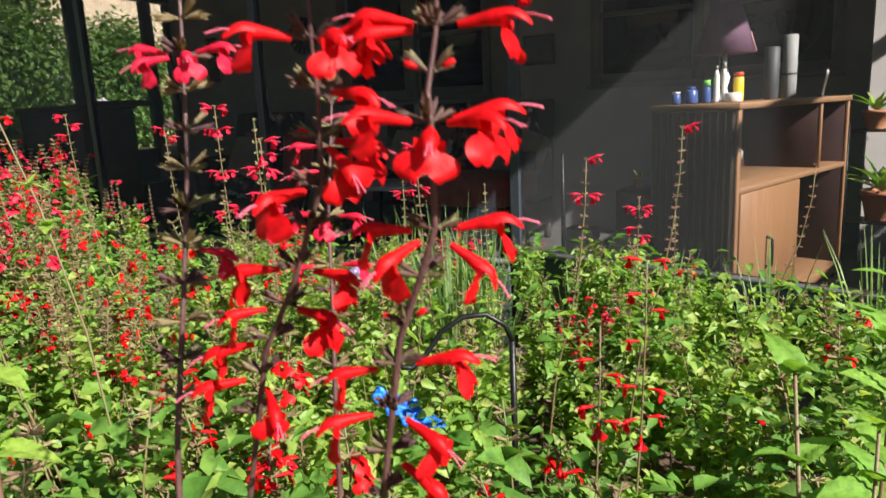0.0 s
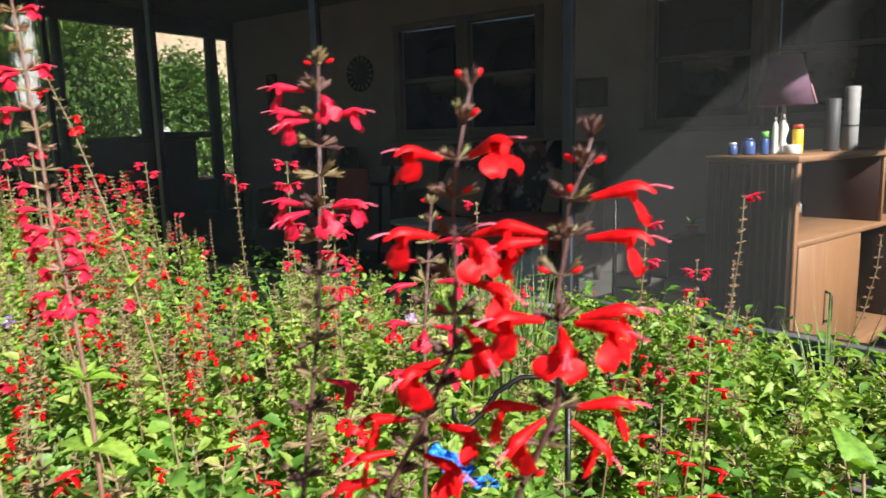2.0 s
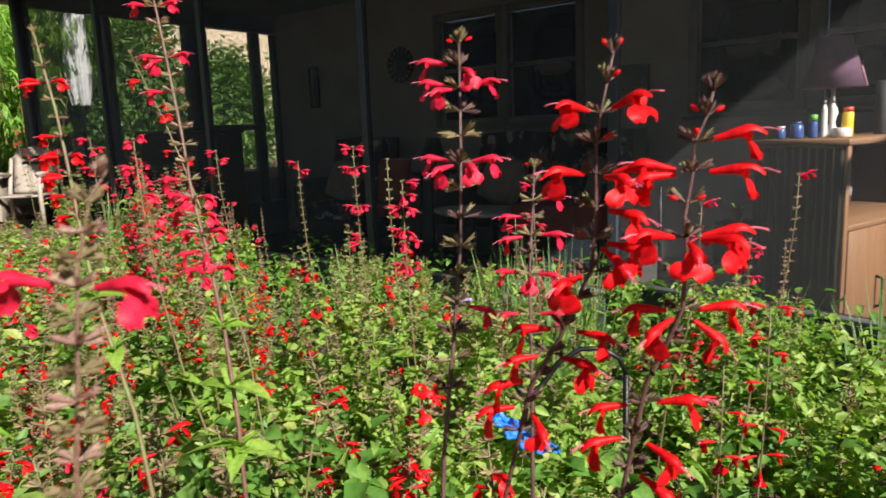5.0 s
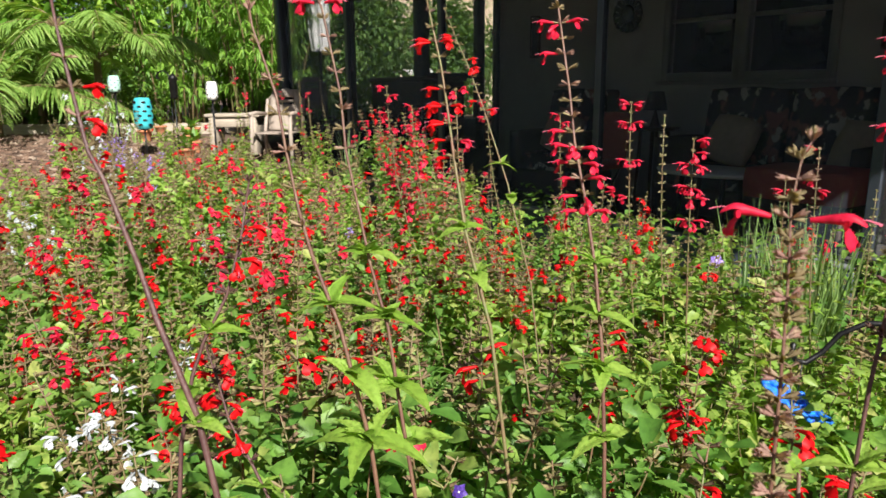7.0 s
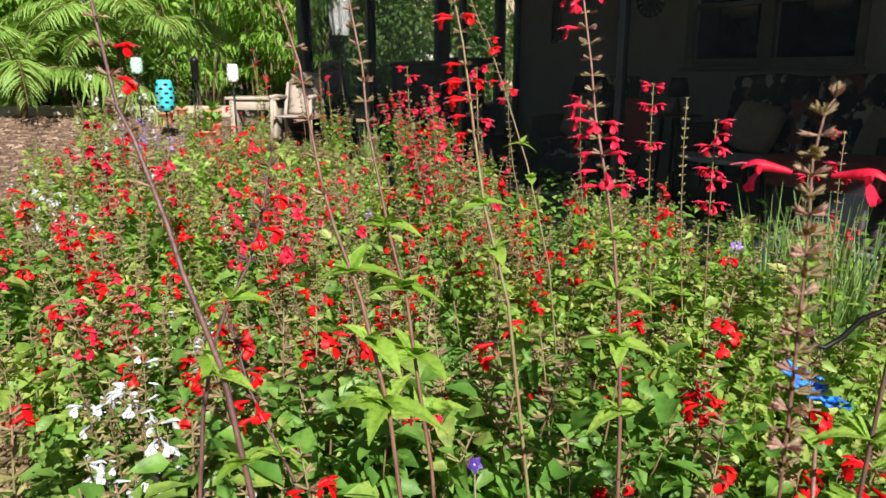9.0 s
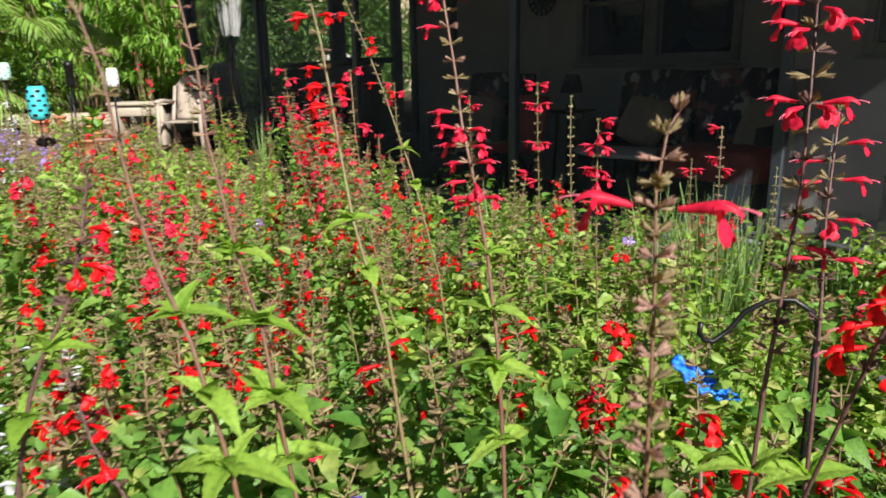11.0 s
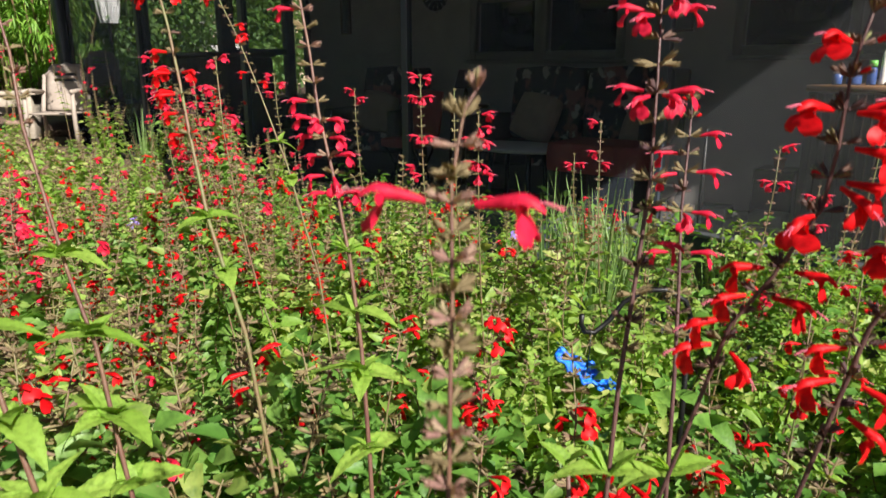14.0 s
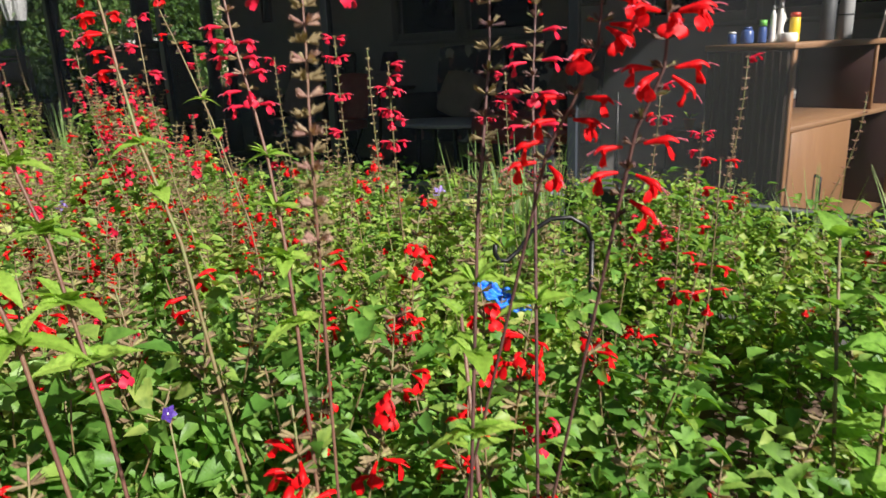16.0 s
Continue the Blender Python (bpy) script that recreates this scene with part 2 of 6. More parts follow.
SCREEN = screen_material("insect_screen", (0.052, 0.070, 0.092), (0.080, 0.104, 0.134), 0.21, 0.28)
# paler mesh for the bay: its sunlit haze is put into the colour
SUNLIT_SCREEN = screen_material("sunlit_screen", (0.190, 0.192, 0.200), (0.260, 0.262, 0.270), 0.28, 0.35)
GLASS = glass_material()


# ---- mesh helpers ----
class Geo:
    """Collects vertices and faces of one mesh."""

    def __init__(self):
        self.v, self.f, self.m = [], [], []

    def add(self, verts, faces, mat=0):
        k = len(self.v)
        self.v.extend(verts)
        self.f.extend([tuple(i + k for i in f) for f in faces])
        self.m.extend([mat] * len(faces))
        return self

    def put(self, shape, M, mat=0):
        verts, faces = shape
        R, t = np.array(M.to_3x3()), np.array(M.translation)
        return self.add((np.asarray(verts) @ R.T + t).tolist(), faces, mat)

    def mesh(self, name, mats, smooth=True):
        me = bpy.data.meshes.new(name)
        me.from_pydata(self.v, [], self.f)
        for m in mats if isinstance(mats, (list, tuple)) else [mats]:
            me.materials.append(m)
        me.polygons.foreach_set("material_index", self.m)
        me.polygons.foreach_set("use_smooth", [smooth] * len(self.f))
        me.update()
        return me


def part(name, geo, mats, parent, label="", smooth=True):
    ob = new(name, geo.mesh(name, mats, smooth) if isinstance(geo, Geo) else geo)
    ob.parent = parent
    if label:
        tagged(ob, label)
    return ob


def thing(name, label, category, m=None, group="", kind=""):
    ob = new(name)
    if m is not None:
        ob.matrix_basis = m
    return tagged(ob, label, category, group, kind)


def solid(name, geo, mats, label, category, m=None, group="", kind="", smooth=False):
    ob = new(name, geo.mesh(name, mats, smooth))
    if m is not None:
        ob.matrix_basis = m
    return tagged(ob, label, category, group, kind)


def grid(rows):
    """A sheet through rows of points."""
    n = len(rows[0])
    v = [p for r in rows for p in r]
    f = [(i * n + j, i * n + j + 1, (i + 1) * n + j + 1, (i + 1) * n + j) for i in range(len(rows) - 1) for j in range(n - 1)]
    return v, f


def tube(pts, radii, seg=6, cap=True):
    pts = [Vector(p) for p in pts]
    v, f = [], []
    side = None
    for i, p in enumerate(pts):
        d = (pts[min(i + 1, len(pts) - 1)] - pts[max(i - 1, 0)]).normalized()
        if side is None:
            side = d.orthogonal().normalized()
        side = (side - d * side.dot(d)).normalized()
        up = d.cross(side)
        r = radii[i] if isinstance(radii, (list, tuple)) else radii
        for k in range(seg):
            a = 2 * math.pi * k / seg
            v.append(tuple(p + (side * math.cos(a) + up * math.sin(a)) * r))
    for i in range(len(pts) - 1):
        for k in range(seg):
            f.append((i * seg + k, i * seg + (k + 1) % seg, (i + 1) * seg + (k + 1) % seg, (i + 1) * seg + k))
    if cap:
        f.append(tuple(reversed(range(seg))))
        f.append(tuple(range((len(pts) - 1) * seg, len(pts) * seg)))
    return v, f


def turned(profile, seg=16):
    """A turned body from (radius, height) pairs."""
    v, f = [], []
    for r, z in profile:
        for k in range(seg):
            a = 2 * math.pi * k / seg
            v.append((r * math.cos(a), r * math.sin(a), z))
    for i in range(len(profile) - 1):
        for k in range(seg):
            f.append((i * seg + k, i * seg + (k + 1) % seg, (i + 1) * seg + (k + 1) % seg, (i + 1) * seg + k))
    f.append(tuple(reversed(range(seg))))
    f.append(tuple(range((len(profile) - 1) * seg, len(profile) * seg)))
    return v, f


def block(x0, y0, z0, x1, y1, z1, c=0.004):
    """A box with chamfered edges."""
    c = min(c, abs(x1 - x0) * 0.45, abs(y1 - y0) * 0.45, abs(z1 - z0) * 0.45)
    bm = bmesh.new()
    bmesh.ops.create_cube(bm, size=1.0, matrix=Matrix.Translation(((x0 + x1) / 2, (y0 + y1) / 2, (z0 + z1) / 2)) @ Matrix.Diagonal((abs(x1 - x0), abs(y1 - y0), abs(z1 - z0), 1)))
    if c > 0:
        bmesh.ops.bevel(bm, geom=bm.edges[:], offset=c, segments=1, affect="EDGES")
    out = [tuple(v.co) for v in bm.verts], [tuple(v.index for v in fc.verts) for fc in bm.faces]
    bm.free()
    return out


def cushion(x0, y0, z0, x1, y1, z1, puff=0.3, n=6):
    """A soft block with rounded, bulging sides."""
    c = Vector(((x0 + x1) / 2, (y0 + y1) / 2, (z0 + z1) / 2))
    h = Vector(((x1 - x0) / 2, (y1 - y0) / 2, (z1 - z0) / 2))
    bm = bmesh.new()
    bmesh.ops.create_cube(bm, size=2.0)
    bmesh.ops.subdivide_edges(bm, edges=bm.edges[:], cuts=n - 1, use_grid_fill=True)
    for v in bm.verts:
        p = v.co.copy()
        s = p.normalized() * 1.12
        q = p.lerp(s, puff)
        v.co = Vector((c.x + q.x * h.x, c.y + q.y * h.y, c.z + q.z * h.z))
    out = [tuple(v.co) for v in bm.verts], [tuple(v.index for v in fc.verts) for fc in bm.faces]
    bm.free()
    return out


IDENT = Matrix.Identity(4)


def facing(p, direction, up=(0, 0, 1), roll=0.0, size=1.0):
    """A pose at p whose x axis points along direction."""
    x = Vector(direction).normalized()
    y = Vector(up).cross(x)
    y = y.normalized() if y.length > 1e-4 else x.orthogonal().normalized()
    z = x.cross(y)
    R = Matrix((x, y, z)).transposed().to_4x4()
    return Matrix.Translation(p) @ R @ Matrix.Rotation(roll, 4, "X") @ Matrix.Diagonal((size, size, size, 1))


# ---- plant shapes, unit length along +x ----
def leaf_shape(n=5, width=0.62, fold=0.25, droop=0.35, wavy=0.0, heart=0.0):
    rows = []
    for i in range(n + 1):
        t = i / n
        w = width * 0.5 * (math.sin(math.pi * t ** 0.6) ** 0.9) if 0 < t < 1 else 0.012
        w *= 1 + (wavy if i % 2 else -wavy)
        back = heart * (1 - t) ** 2 * 0.16 if t > 0 else 0
        row = []
        for j in range(7):
            u = j / 3 - 1
            a = abs(u)
            z = -droop * t * t + fold * w * (a - 0.45 * a * a) + (0.022 * math.sin(2 * math.pi * (i / 2 + a)) * math.sin(math.pi * a) if n > 6 else 0)
            row.append((t - back * a * a, w * u, z))
        rows.append(row)
    return grid(rows)


def small_leaf(width=0.55, droop=0.3, fold=0.25):
    v = [(0, 0, 0), (0.3, -width / 2, fold * width / 2 - 0.02), (0.35, 0, -droop * 0.12), (0.3, width / 2, fold * width / 2 - 0.02),
         (0.68, -width * 0.36, fold * width * 0.3 - droop * 0.42), (0.7, 0, -droop * 0.5), (0.68, width * 0.36, fold * width * 0.3 - droop * 0.42), (1, 0, -droop)]
    return v, [(0, 1, 2), (0, 2, 3), (1, 4, 5, 2), (2, 5, 6, 3), (4, 7, 5), (5, 7, 6)]


def corolla(fine=True, spread=1.0):
    """A two-lipped tubular blossom: tube, hood and a broad notched lower lip."""
    g = Geo()
    seg, ring = (10, 6) if fine else (5, 3)
    pts = [(0.5 * i / ring, 0, 0.045 * math.sin(1.5 * i / ring)) for i in range(ring + 1)]
    rad = [0.042 + 0.062 * (i / ring) ** 1.3 for i in range(ring + 1)]
    g.add(*tube(pts, rad, seg, cap=False))
    # hood
    n, m = (8, 6) if fine else (3, 2)
    rows = []
    for i in range(n + 1):
        t = i / n
        w = 0.10 * math.sqrt(max(0.02, 1 - 0.97 * t ** 2.5))
        row = []
        for j in range(m + 1):
            q = math.pi * j / m
            row.append((0.44 + 0.34 * t, -w * math.cos(q) * 1.05, 0.03 + (0.10 * math.sin(q) + 0.03 * math.sin(3 * t)) * math.sqrt(max(0.03, 1 - 0.8 * t ** 3)) - 0.10 * t * t))
        rows.append(row)
    g.add(*grid(rows))
    # lower lip: narrow neck, then a rounded two-lobed blade that hangs and faces forward
    n, m = (11, 10) if fine else (4, 4)
    rows = []
    for i in range(n + 1):
        t = i / n
        d = 0.38 * t
        w = 0.065 + (0.155 * spread) * math.sqrt(max(0.0, 1 - ((d - 0.24) / 0.18) ** 2))
        row = []
        for j in range(m + 1):
            u = 2 * j / m - 1
            notch = 1 - 0.34 * math.exp(-(u / 0.26) ** 2) * t ** 3 + 0.05 * math.sin(11 * u + 1) * t ** 3
            dd = d * notch
            x = 0.47 + 0.22 * math.sin(3.6 * dd) + 0.05 * max(0, t - 0.7) - 0.13 * u * u * t
            if fine:
                x += 0.028 * math.sin(5 * u + 6 * t + 0.6) * t + 0.035 * math.exp(-(u / 0.16) ** 2) * math.sin(3.1 * t)
            row.append((x, w * u, -0.035 - dd))
        rows.append(row)
    g.add(*grid(rows))
    if fine:
        for sgn in (-1, 1):
            rows = []
            for i in range(5):
                t = i / 4
                rows.append([(0.47 + 0.09 * t - 0.03 * (j - 1.5) ** 2 * t * 0.3, sgn * (0.075 + 0.10 * t), 0.02 - (0.09 + 0.06 * math.sin(2.6 * t)) * j / 3 + 0.02 * t) for j in range(4)])
            g.add(*grid(rows))
    return g.v, g.f


def calyx_shape(seg=6, length=1.0):
    """A ribbed bell with a pointed upper and split lower lip."""
    v, f = [], []
    prof = [(0.0, 0.05), (0.25, 0.12), (0.6, 0.15), (0.85, 0.175)]
    for x, r in prof:
        for k in range(seg):
            a = 2 * math.pi * k / seg
            rr = r * (1.12 if k % 2 else 0.9)
            v.append((x * length, rr * math.cos(a), rr * math.sin(a) * 0.9))
    for i in range(len(prof) - 1):
        for k in range(seg):
            f.append((i * seg + k, i * seg + (k + 1) % seg, (i + 1) * seg + (k + 1) % seg, (i + 1) * seg + k))
    b = (len(prof) - 1) * seg
    for k in range(seg):
        a = 2 * math.pi * (k + 0.5) / seg
        tip = len(v)
        v.append(((1.24 if math.sin(a) > 0.3 else 1.12) * length, 0.21 * math.cos(a), 0.21 * math.sin(a)))
        if k % 2 == 0:
            f.append((b + k, b + (k + 1) % seg, tip))
    return v, f


FLOWER, FLOWER_WIDE, FLOWER_LOW = corolla(True, 1.5), corolla(True, 2.0), corolla(False, 1.35)
CALYX_SHAPE, CALYX_LOW = calyx_shape(8), calyx_shape(4)
SLEAF = small_leaf(0.58, 0.36, 0.55)
PALMLET = small_leaf(0.075, 0.45, 0.15)
NARROW = small_leaf(0.14, 0.35, 0.15)


def polar(az, up):
    a, e = radians(az), radians(up)
    return Vector((math.cos(a) * math.cos(e), math.sin(a) * math.cos(e), math.sin(e)))


# ---- the porch's own axes: x along its front, y into it, floor at 0 ----
PORCH = Matrix.Translation((0.26, 3.41, 0.0)) @ Matrix.Rotation(radians(-24.386), 4, "Z")
OUT = PORCH.inverted()
# the sunny bay of the screen turns towards the bed at the middle post
BEND = radians(12.1)
FLOOR = -0.28


def depth_in(x, y):
    """How far a place lies behind the screen front."""
    q = OUT @ Vector((x, y, 0))
    return q.y + max(0.0, q.x) * math.tan(BEND)


def smooth(t):
    t = max(0.0, min(1.0, t))
    return t * t * (3 - 2 * t)


def bed_level(x, y):
    """Where the bushy growth of the plants begins."""
    return 0.42 * smooth((math.hypot(x, y) - 4.4) / 4.6) * smooth((-x - 0.8) / 2.0)


def ground_height(x, y):
    """Level in the bed, rising to the terrace beyond it, sunk under the porch."""
    q = OUT @ Vector((x, y, 0))
    low = 1 - smooth((math.hypot(x, y) - 4.6) / 1.6) * smooth((-x - 0.8) / 2.0)
    sunk = smooth((depth_in(x, y) + 0.22) / 0.12) * smooth((q.x + 6.15) / 0.12)
    return (bed_level(x, y) + FLOOR * low) * (1 - sunk) + (FLOOR - 0.16) * sunk + 0.012 * noise.noise(Vector((x * 3, y * 3, 0))) * (1 - sunk)


def build_ground():
    xs = sorted({*[round(-14 + 0.2 * i, 3) for i in range(101)], *[round(6 + 1.0 * i, 3) for i in range(1, 9)], -3000, -400, -100, -40, -22, 40, 120, 500, 3000})
    ys = sorted({*[round(-4 + 0.2 * i, 3) for i in range(91)], -3000, -400, -80, -20, -8, 18, 24, 40, 120, 500, 3000})
    rows = [[(x, y, ground_height(x, y)) for x in xs] for y in ys]
    g = Geo()
    g.add(*grid(rows))
    solid("ground", g, SOIL, "brown mulch and soil between the plants", "ground", kind="structure", smooth=True)


build_ground()

CHIPS = leafy("mulch_chip", (0.10, 0.055, 0.035), (0.26, 0.17, 0.115), (0.42, 0.33, 0.25), 0.0, 0.9, 90.0, relief=0.6)


def mulch():
    """Loose bark chips on the open ground beside the bed."""
    rnd = random.Random(23)
    g = Geo()
    for _ in range(9000):
        x, y = rnd.uniform(-9.5, -2.6), rnd.uniform(0.6, 5.6)
        if bed_edge(x, y):
            continue
        l, w, h = rnd.uniform(0.02, 0.06), rnd.uniform(0.006, 0.016), rnd.uniform(0.004, 0.010)
        v = [(sx * l * rnd.uniform(0.7, 1), sy * w * rnd.uniform(0.6, 1), z) for z in (-h, h) for sx, sy in ((-1, -1), (1, -1), (1, 1), (-1, 1))]
        m = Matrix.Translation((x, y, ground_height(x, y) + h * 0.8)) @ Euler((rnd.uniform(-0.3, 0.3), rnd.uniform(-0.3, 0.3), rnd.uniform(0, 6.28))).to_matrix().to_4x4()
        g.put((v, [(4, 5, 6, 7), (0, 1, 5, 4), (1, 2, 6, 5), (2, 3, 7, 6), (3, 0, 4, 7)]), m)
    solid("bark_mulch", g, CHIPS, "loose brown bark chips on the path", "mulch", kind="stuff")


def bed_edge(x, y):
    return not ((x < -3.2 and y < 1.25 + 0.55 * (-3.2 - x)) or (x < -4.3 and y < 3.3) or (x < -3.5 and y < 2.2) or x < -4.9)


mulch()

# ---- porch shell ----
LEFT, RIGHT, DEEP, EAVE, ROOF_END = -5.97, 6.4, 3.05, 2.32, 2.5

g = Geo().add(*block(LEFT - 0.1, -0.12, FLOOR - 0.3, RIGHT, DEEP + 0.2, FLOOR, 0.01))
bay_end = -0.12 - RIGHT * math.tan(BEND)
wedge = [(0, -0.121), (RIGHT, bay_end), (RIGHT, -0.121)]
g.add([(x, y, z) for z in (FLOOR - 0.3, FLOOR) for x, y in wedge], [(0, 2, 1), (3, 4, 5), (0, 1, 4, 3), (1, 2, 5, 4), (2, 0, 3, 5)])
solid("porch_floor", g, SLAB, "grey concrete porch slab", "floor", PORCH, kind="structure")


def wall_with_openings(s0, s1, z1, openings, y0, y1, foot=FLOOR):
    """A wall along x with rectangular holes (x0, z0, x1, z1)."""
    g = Geo()
    x = s0
    for a, b, c, d in sorted(openings):
        g.add(*block(x, y0, foot, a, y1, z1, 0))
        g.add(*block(a, y0, foot, c, y1, b, 0))
        g.add(*block(a, y0, d, c, y1, z1, 0))
        x = c
    return g.add(*block(x, y0, foot, s1, y1, z1, 0))


WINDOWS = [(-3.32, 1.04, -2.54, 2.12), (-2.46, 1.04, -1.66, 2.12), (-0.60, 1.06, 0.22, 2.1), (0.36, 1.06, 1.2, 2.1)]
g = wall_with_openings(LEFT - 0.1, RIGHT, 2.75, WINDOWS, DEEP, DEEP + 0.2)
solid("wall_house", g, WALLPAINT, "taupe stucco house wall behind the porch", "wall", PORCH, kind="structure")
for k, (a, b, c, d) in enumerate(WINDOWS):
    w = thing("window_%d" % (k + 1), "sash window with closed dark blinds", "window", PORCH, kind="structure")
    g = Geo()
    for q in ((a - 0.05, b - 0.05, a + 0.03, d + 0.05), (c - 0.03, b - 0.05, c + 0.05, d + 0.05), (a + 0.03, d - 0.03, c - 0.03, d + 0.05), (a + 0.03, b - 0.05, c - 0.03, b + 0.03)):
        g.add(*block(q[0], DEEP - 0.025, q[1], q[2], DEEP + 0.06, q[3], 0.006))
    part("window_frame", g, TRIM, w)
    part("meeting_rail", Geo().add(*block(a + 0.03, DEEP + 0.01, (b + d) / 2 - 0.02, c - 0.03, DEEP + 0.05, (b + d) / 2 + 0.02)), TRIM, w)
    part("window_sill", Geo().add(*block(a - 0.08, DEEP - 0.06, b - 0.09, c + 0.08, DEEP - 0.026, b - 0.05)), TRIM, w)
    part("pane", Geo().add(*block(a + 0.03, DEEP + 0.07, b + 0.03, c - 0.03, DEEP + 0.078, d - 0.03, 0)), GLASS, w)
    g = Geo()
    z = b + 0.06
    while z < d - 0.05:
        g.put(block(a + 0.04, -0.018, -0.0015, c - 0.04, 0.018, 0.0015, 0), Matrix.Translation((0, DEEP + 0.12, z)) @ Matrix.Rotation(radians(35), 4, "X"))
        z += 0.04
    part("blind", g, SHUTTER, w, "dark slatted blind")

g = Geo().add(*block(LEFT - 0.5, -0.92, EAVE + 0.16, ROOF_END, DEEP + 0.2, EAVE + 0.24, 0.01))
solid("ceiling", g, CEILING, "dark painted porch ceiling", "ceiling", PORCH, kind="structure")
g = Geo().add(*block(LEFT - 0.55, -0.97, EAVE + 0.245, ROOF_END, 5.2, EAVE + 0.34, 0.01))
solid("porch_roof", g, ROOFING, "grey shingle roof over the porch", "roof", PORCH, kind="structure")
g = Geo().add(*block(LEFT - 0.56, -1.0, EAVE + 0.05, ROOF_END + 0.02, -0.975, EAVE + 0.25, 0.004))
g.add(*block(LEFT - 0.59, -1.0, EAVE + 0.05, LEFT - 0.565, DEEP + 0.2, EAVE + 0.25, 0.004))
solid("fascia_trim", g, FASCIA, "beige fascia board along the eave", "trim", PORCH, kind="structure")

# unseen roof and wall, added to keep sky light out of the porch
g = Geo().add(*block(5.1, -1.55, EAVE + 0.165, RIGHT + 0.3, DEEP + 0.2, EAVE + 0.34, 0.01))
solid("wing_roof", g, ROOFING, "unseen grey roof added to dim the porch", "roof", PORCH, kind="structure")
g = Geo().add(*block(RIGHT + 0.001, -1.55, FLOOR, RIGHT + 0.2, DEEP - 0.001, EAVE + 0.16, 0.01))
solid("wall_wing", g, WALLPAINT, "unseen taupe wall added to close and dim the porch", "wall", PORCH, kind="structure")

corner = [(1.42, 2.42), (2.06, DEEP - 0.003), (1.42, DEEP - 0.003)]
g = Geo().add([(x, y, z) for z in (FLOOR, EAVE + 0.155) for x, y in corner], [(0, 2, 1), (3, 4, 5), (0, 1, 4, 3), (1, 2, 5, 4), (2, 0, 3, 5)])
solid("wall_return", g, WALLPAINT, "sunlit taupe stucco return wall beside the windows", "wall", PORCH, kind="structure")

# screen frame: posts, beams and sill along the front and the end
frame_thing = thing("screen_enclosure", "dark bronze aluminium screen enclosure with fine insect mesh", "screen wall", PORCH, kind="structure")
POSTS, BAY_POSTS = [-4.56, -3.12, -1.56, 0.0], [1.56, 3.12, 4.68, 6.24]
SILL = 0.203
post_mesh = Geo().add(*block(-0.025, -0.025, FLOOR, 0.025, 0.025, EAVE, 0.004)).mesh("post", BRONZE, False)
BAY_LOCAL = Matrix.Rotation(-BEND, 4, "Z")
for s in POSTS:
    part("post", post_mesh, None, frame_thing).matrix_basis = Matrix.Translation((s, 0, 0))
for s in BAY_POSTS:
    part("post", post_mesh, None, frame_thing).matrix_basis = BAY_LOCAL @ Matrix.Translation((s, 0, 0))
BAY_END = RIGHT / math.cos(BEND)
sill_metal = plain("sill_metal", (0.20, 0.21, 0.22), (0.27, 0.28, 0.29), 8.0, 0.45, 0.5, bump=0.05)
part("corner_post", Geo().add(*block(LEFT - 0.06, -0.06, FLOOR, LEFT + 0.06, 0.06, EAVE, 0.006)), BRONZE, frame_thing)
for x0, x1, top, at in ((LEFT + 0.061, -0.026, 0.15, IDENT), (0.026, BAY_END, SILL, BAY_LOCAL)):
    part("sill", Geo().add(*block(x0, -0.045, FLOOR - 0.05, x1, 0.03, top - 0.018, 0.006)), BRONZE, frame_thing, "bronze kick plate").matrix_basis = at
    part("sill_cap", Geo().add(*block(x0, -0.05, top - 0.017, x1, 0.028, top, 0.003)), sill_metal, frame_thing, "pale worn sill cap").matrix_basis = at
    part("beam", Geo().add(*block(x0 - 0.05, -0.06, EAVE + 0.002, x1, 0.06, EAVE + 0.155, 0.006)), BRONZE, frame_thing).matrix_basis = at
part("end_beam", Geo().add(*block(LEFT - 0.06, 0.061, EAVE - 0.06, LEFT + 0.06, DEEP - 0.002, EAVE + 0.155, 0.006)), BRONZE, frame_thing)
part("end_sill", Geo().add(*block(LEFT - 0.04, 0.061, FLOOR, LEFT + 0.04, DEEP - 0.002, 0.15, 0.006)), BRONZE, frame_thing)
for y0, y1 in ((0.80, 0.86), (1.72, 1.90), (2.66, 2.78), (2.99, 3.045)):
    part("end_post", Geo().add(*block(LEFT - 0.05, y0, 0.151, LEFT + 0.05, y1, EAVE - 0.061, 0.006)), BRONZE, frame_thing)
part("door_rail", Geo().add(*block(LEFT - 0.03, 1.901, 1.06, LEFT + 0.03, 2.659, 1.13, 0.006)), BRONZE, frame_thing)
part("kick_panel", Geo().add(*block(LEFT - 0.02, 1.901, 0.151, LEFT + 0.02, 2.659, 0.55, 0.006)), BRONZE, frame_thing)


def woven(a, b, lo, hi, at):
    """A mesh panel whose fine weave catches light from the side."""
    n = int((b - a) / 0.0016)
    rows = [[(*at(a + (b - a) * i / n, 0.0014 if i % 2 else -0.0014), z) for i in range(n + 1)] for z in (lo, hi)]
    return Geo().add(*grid(rows))


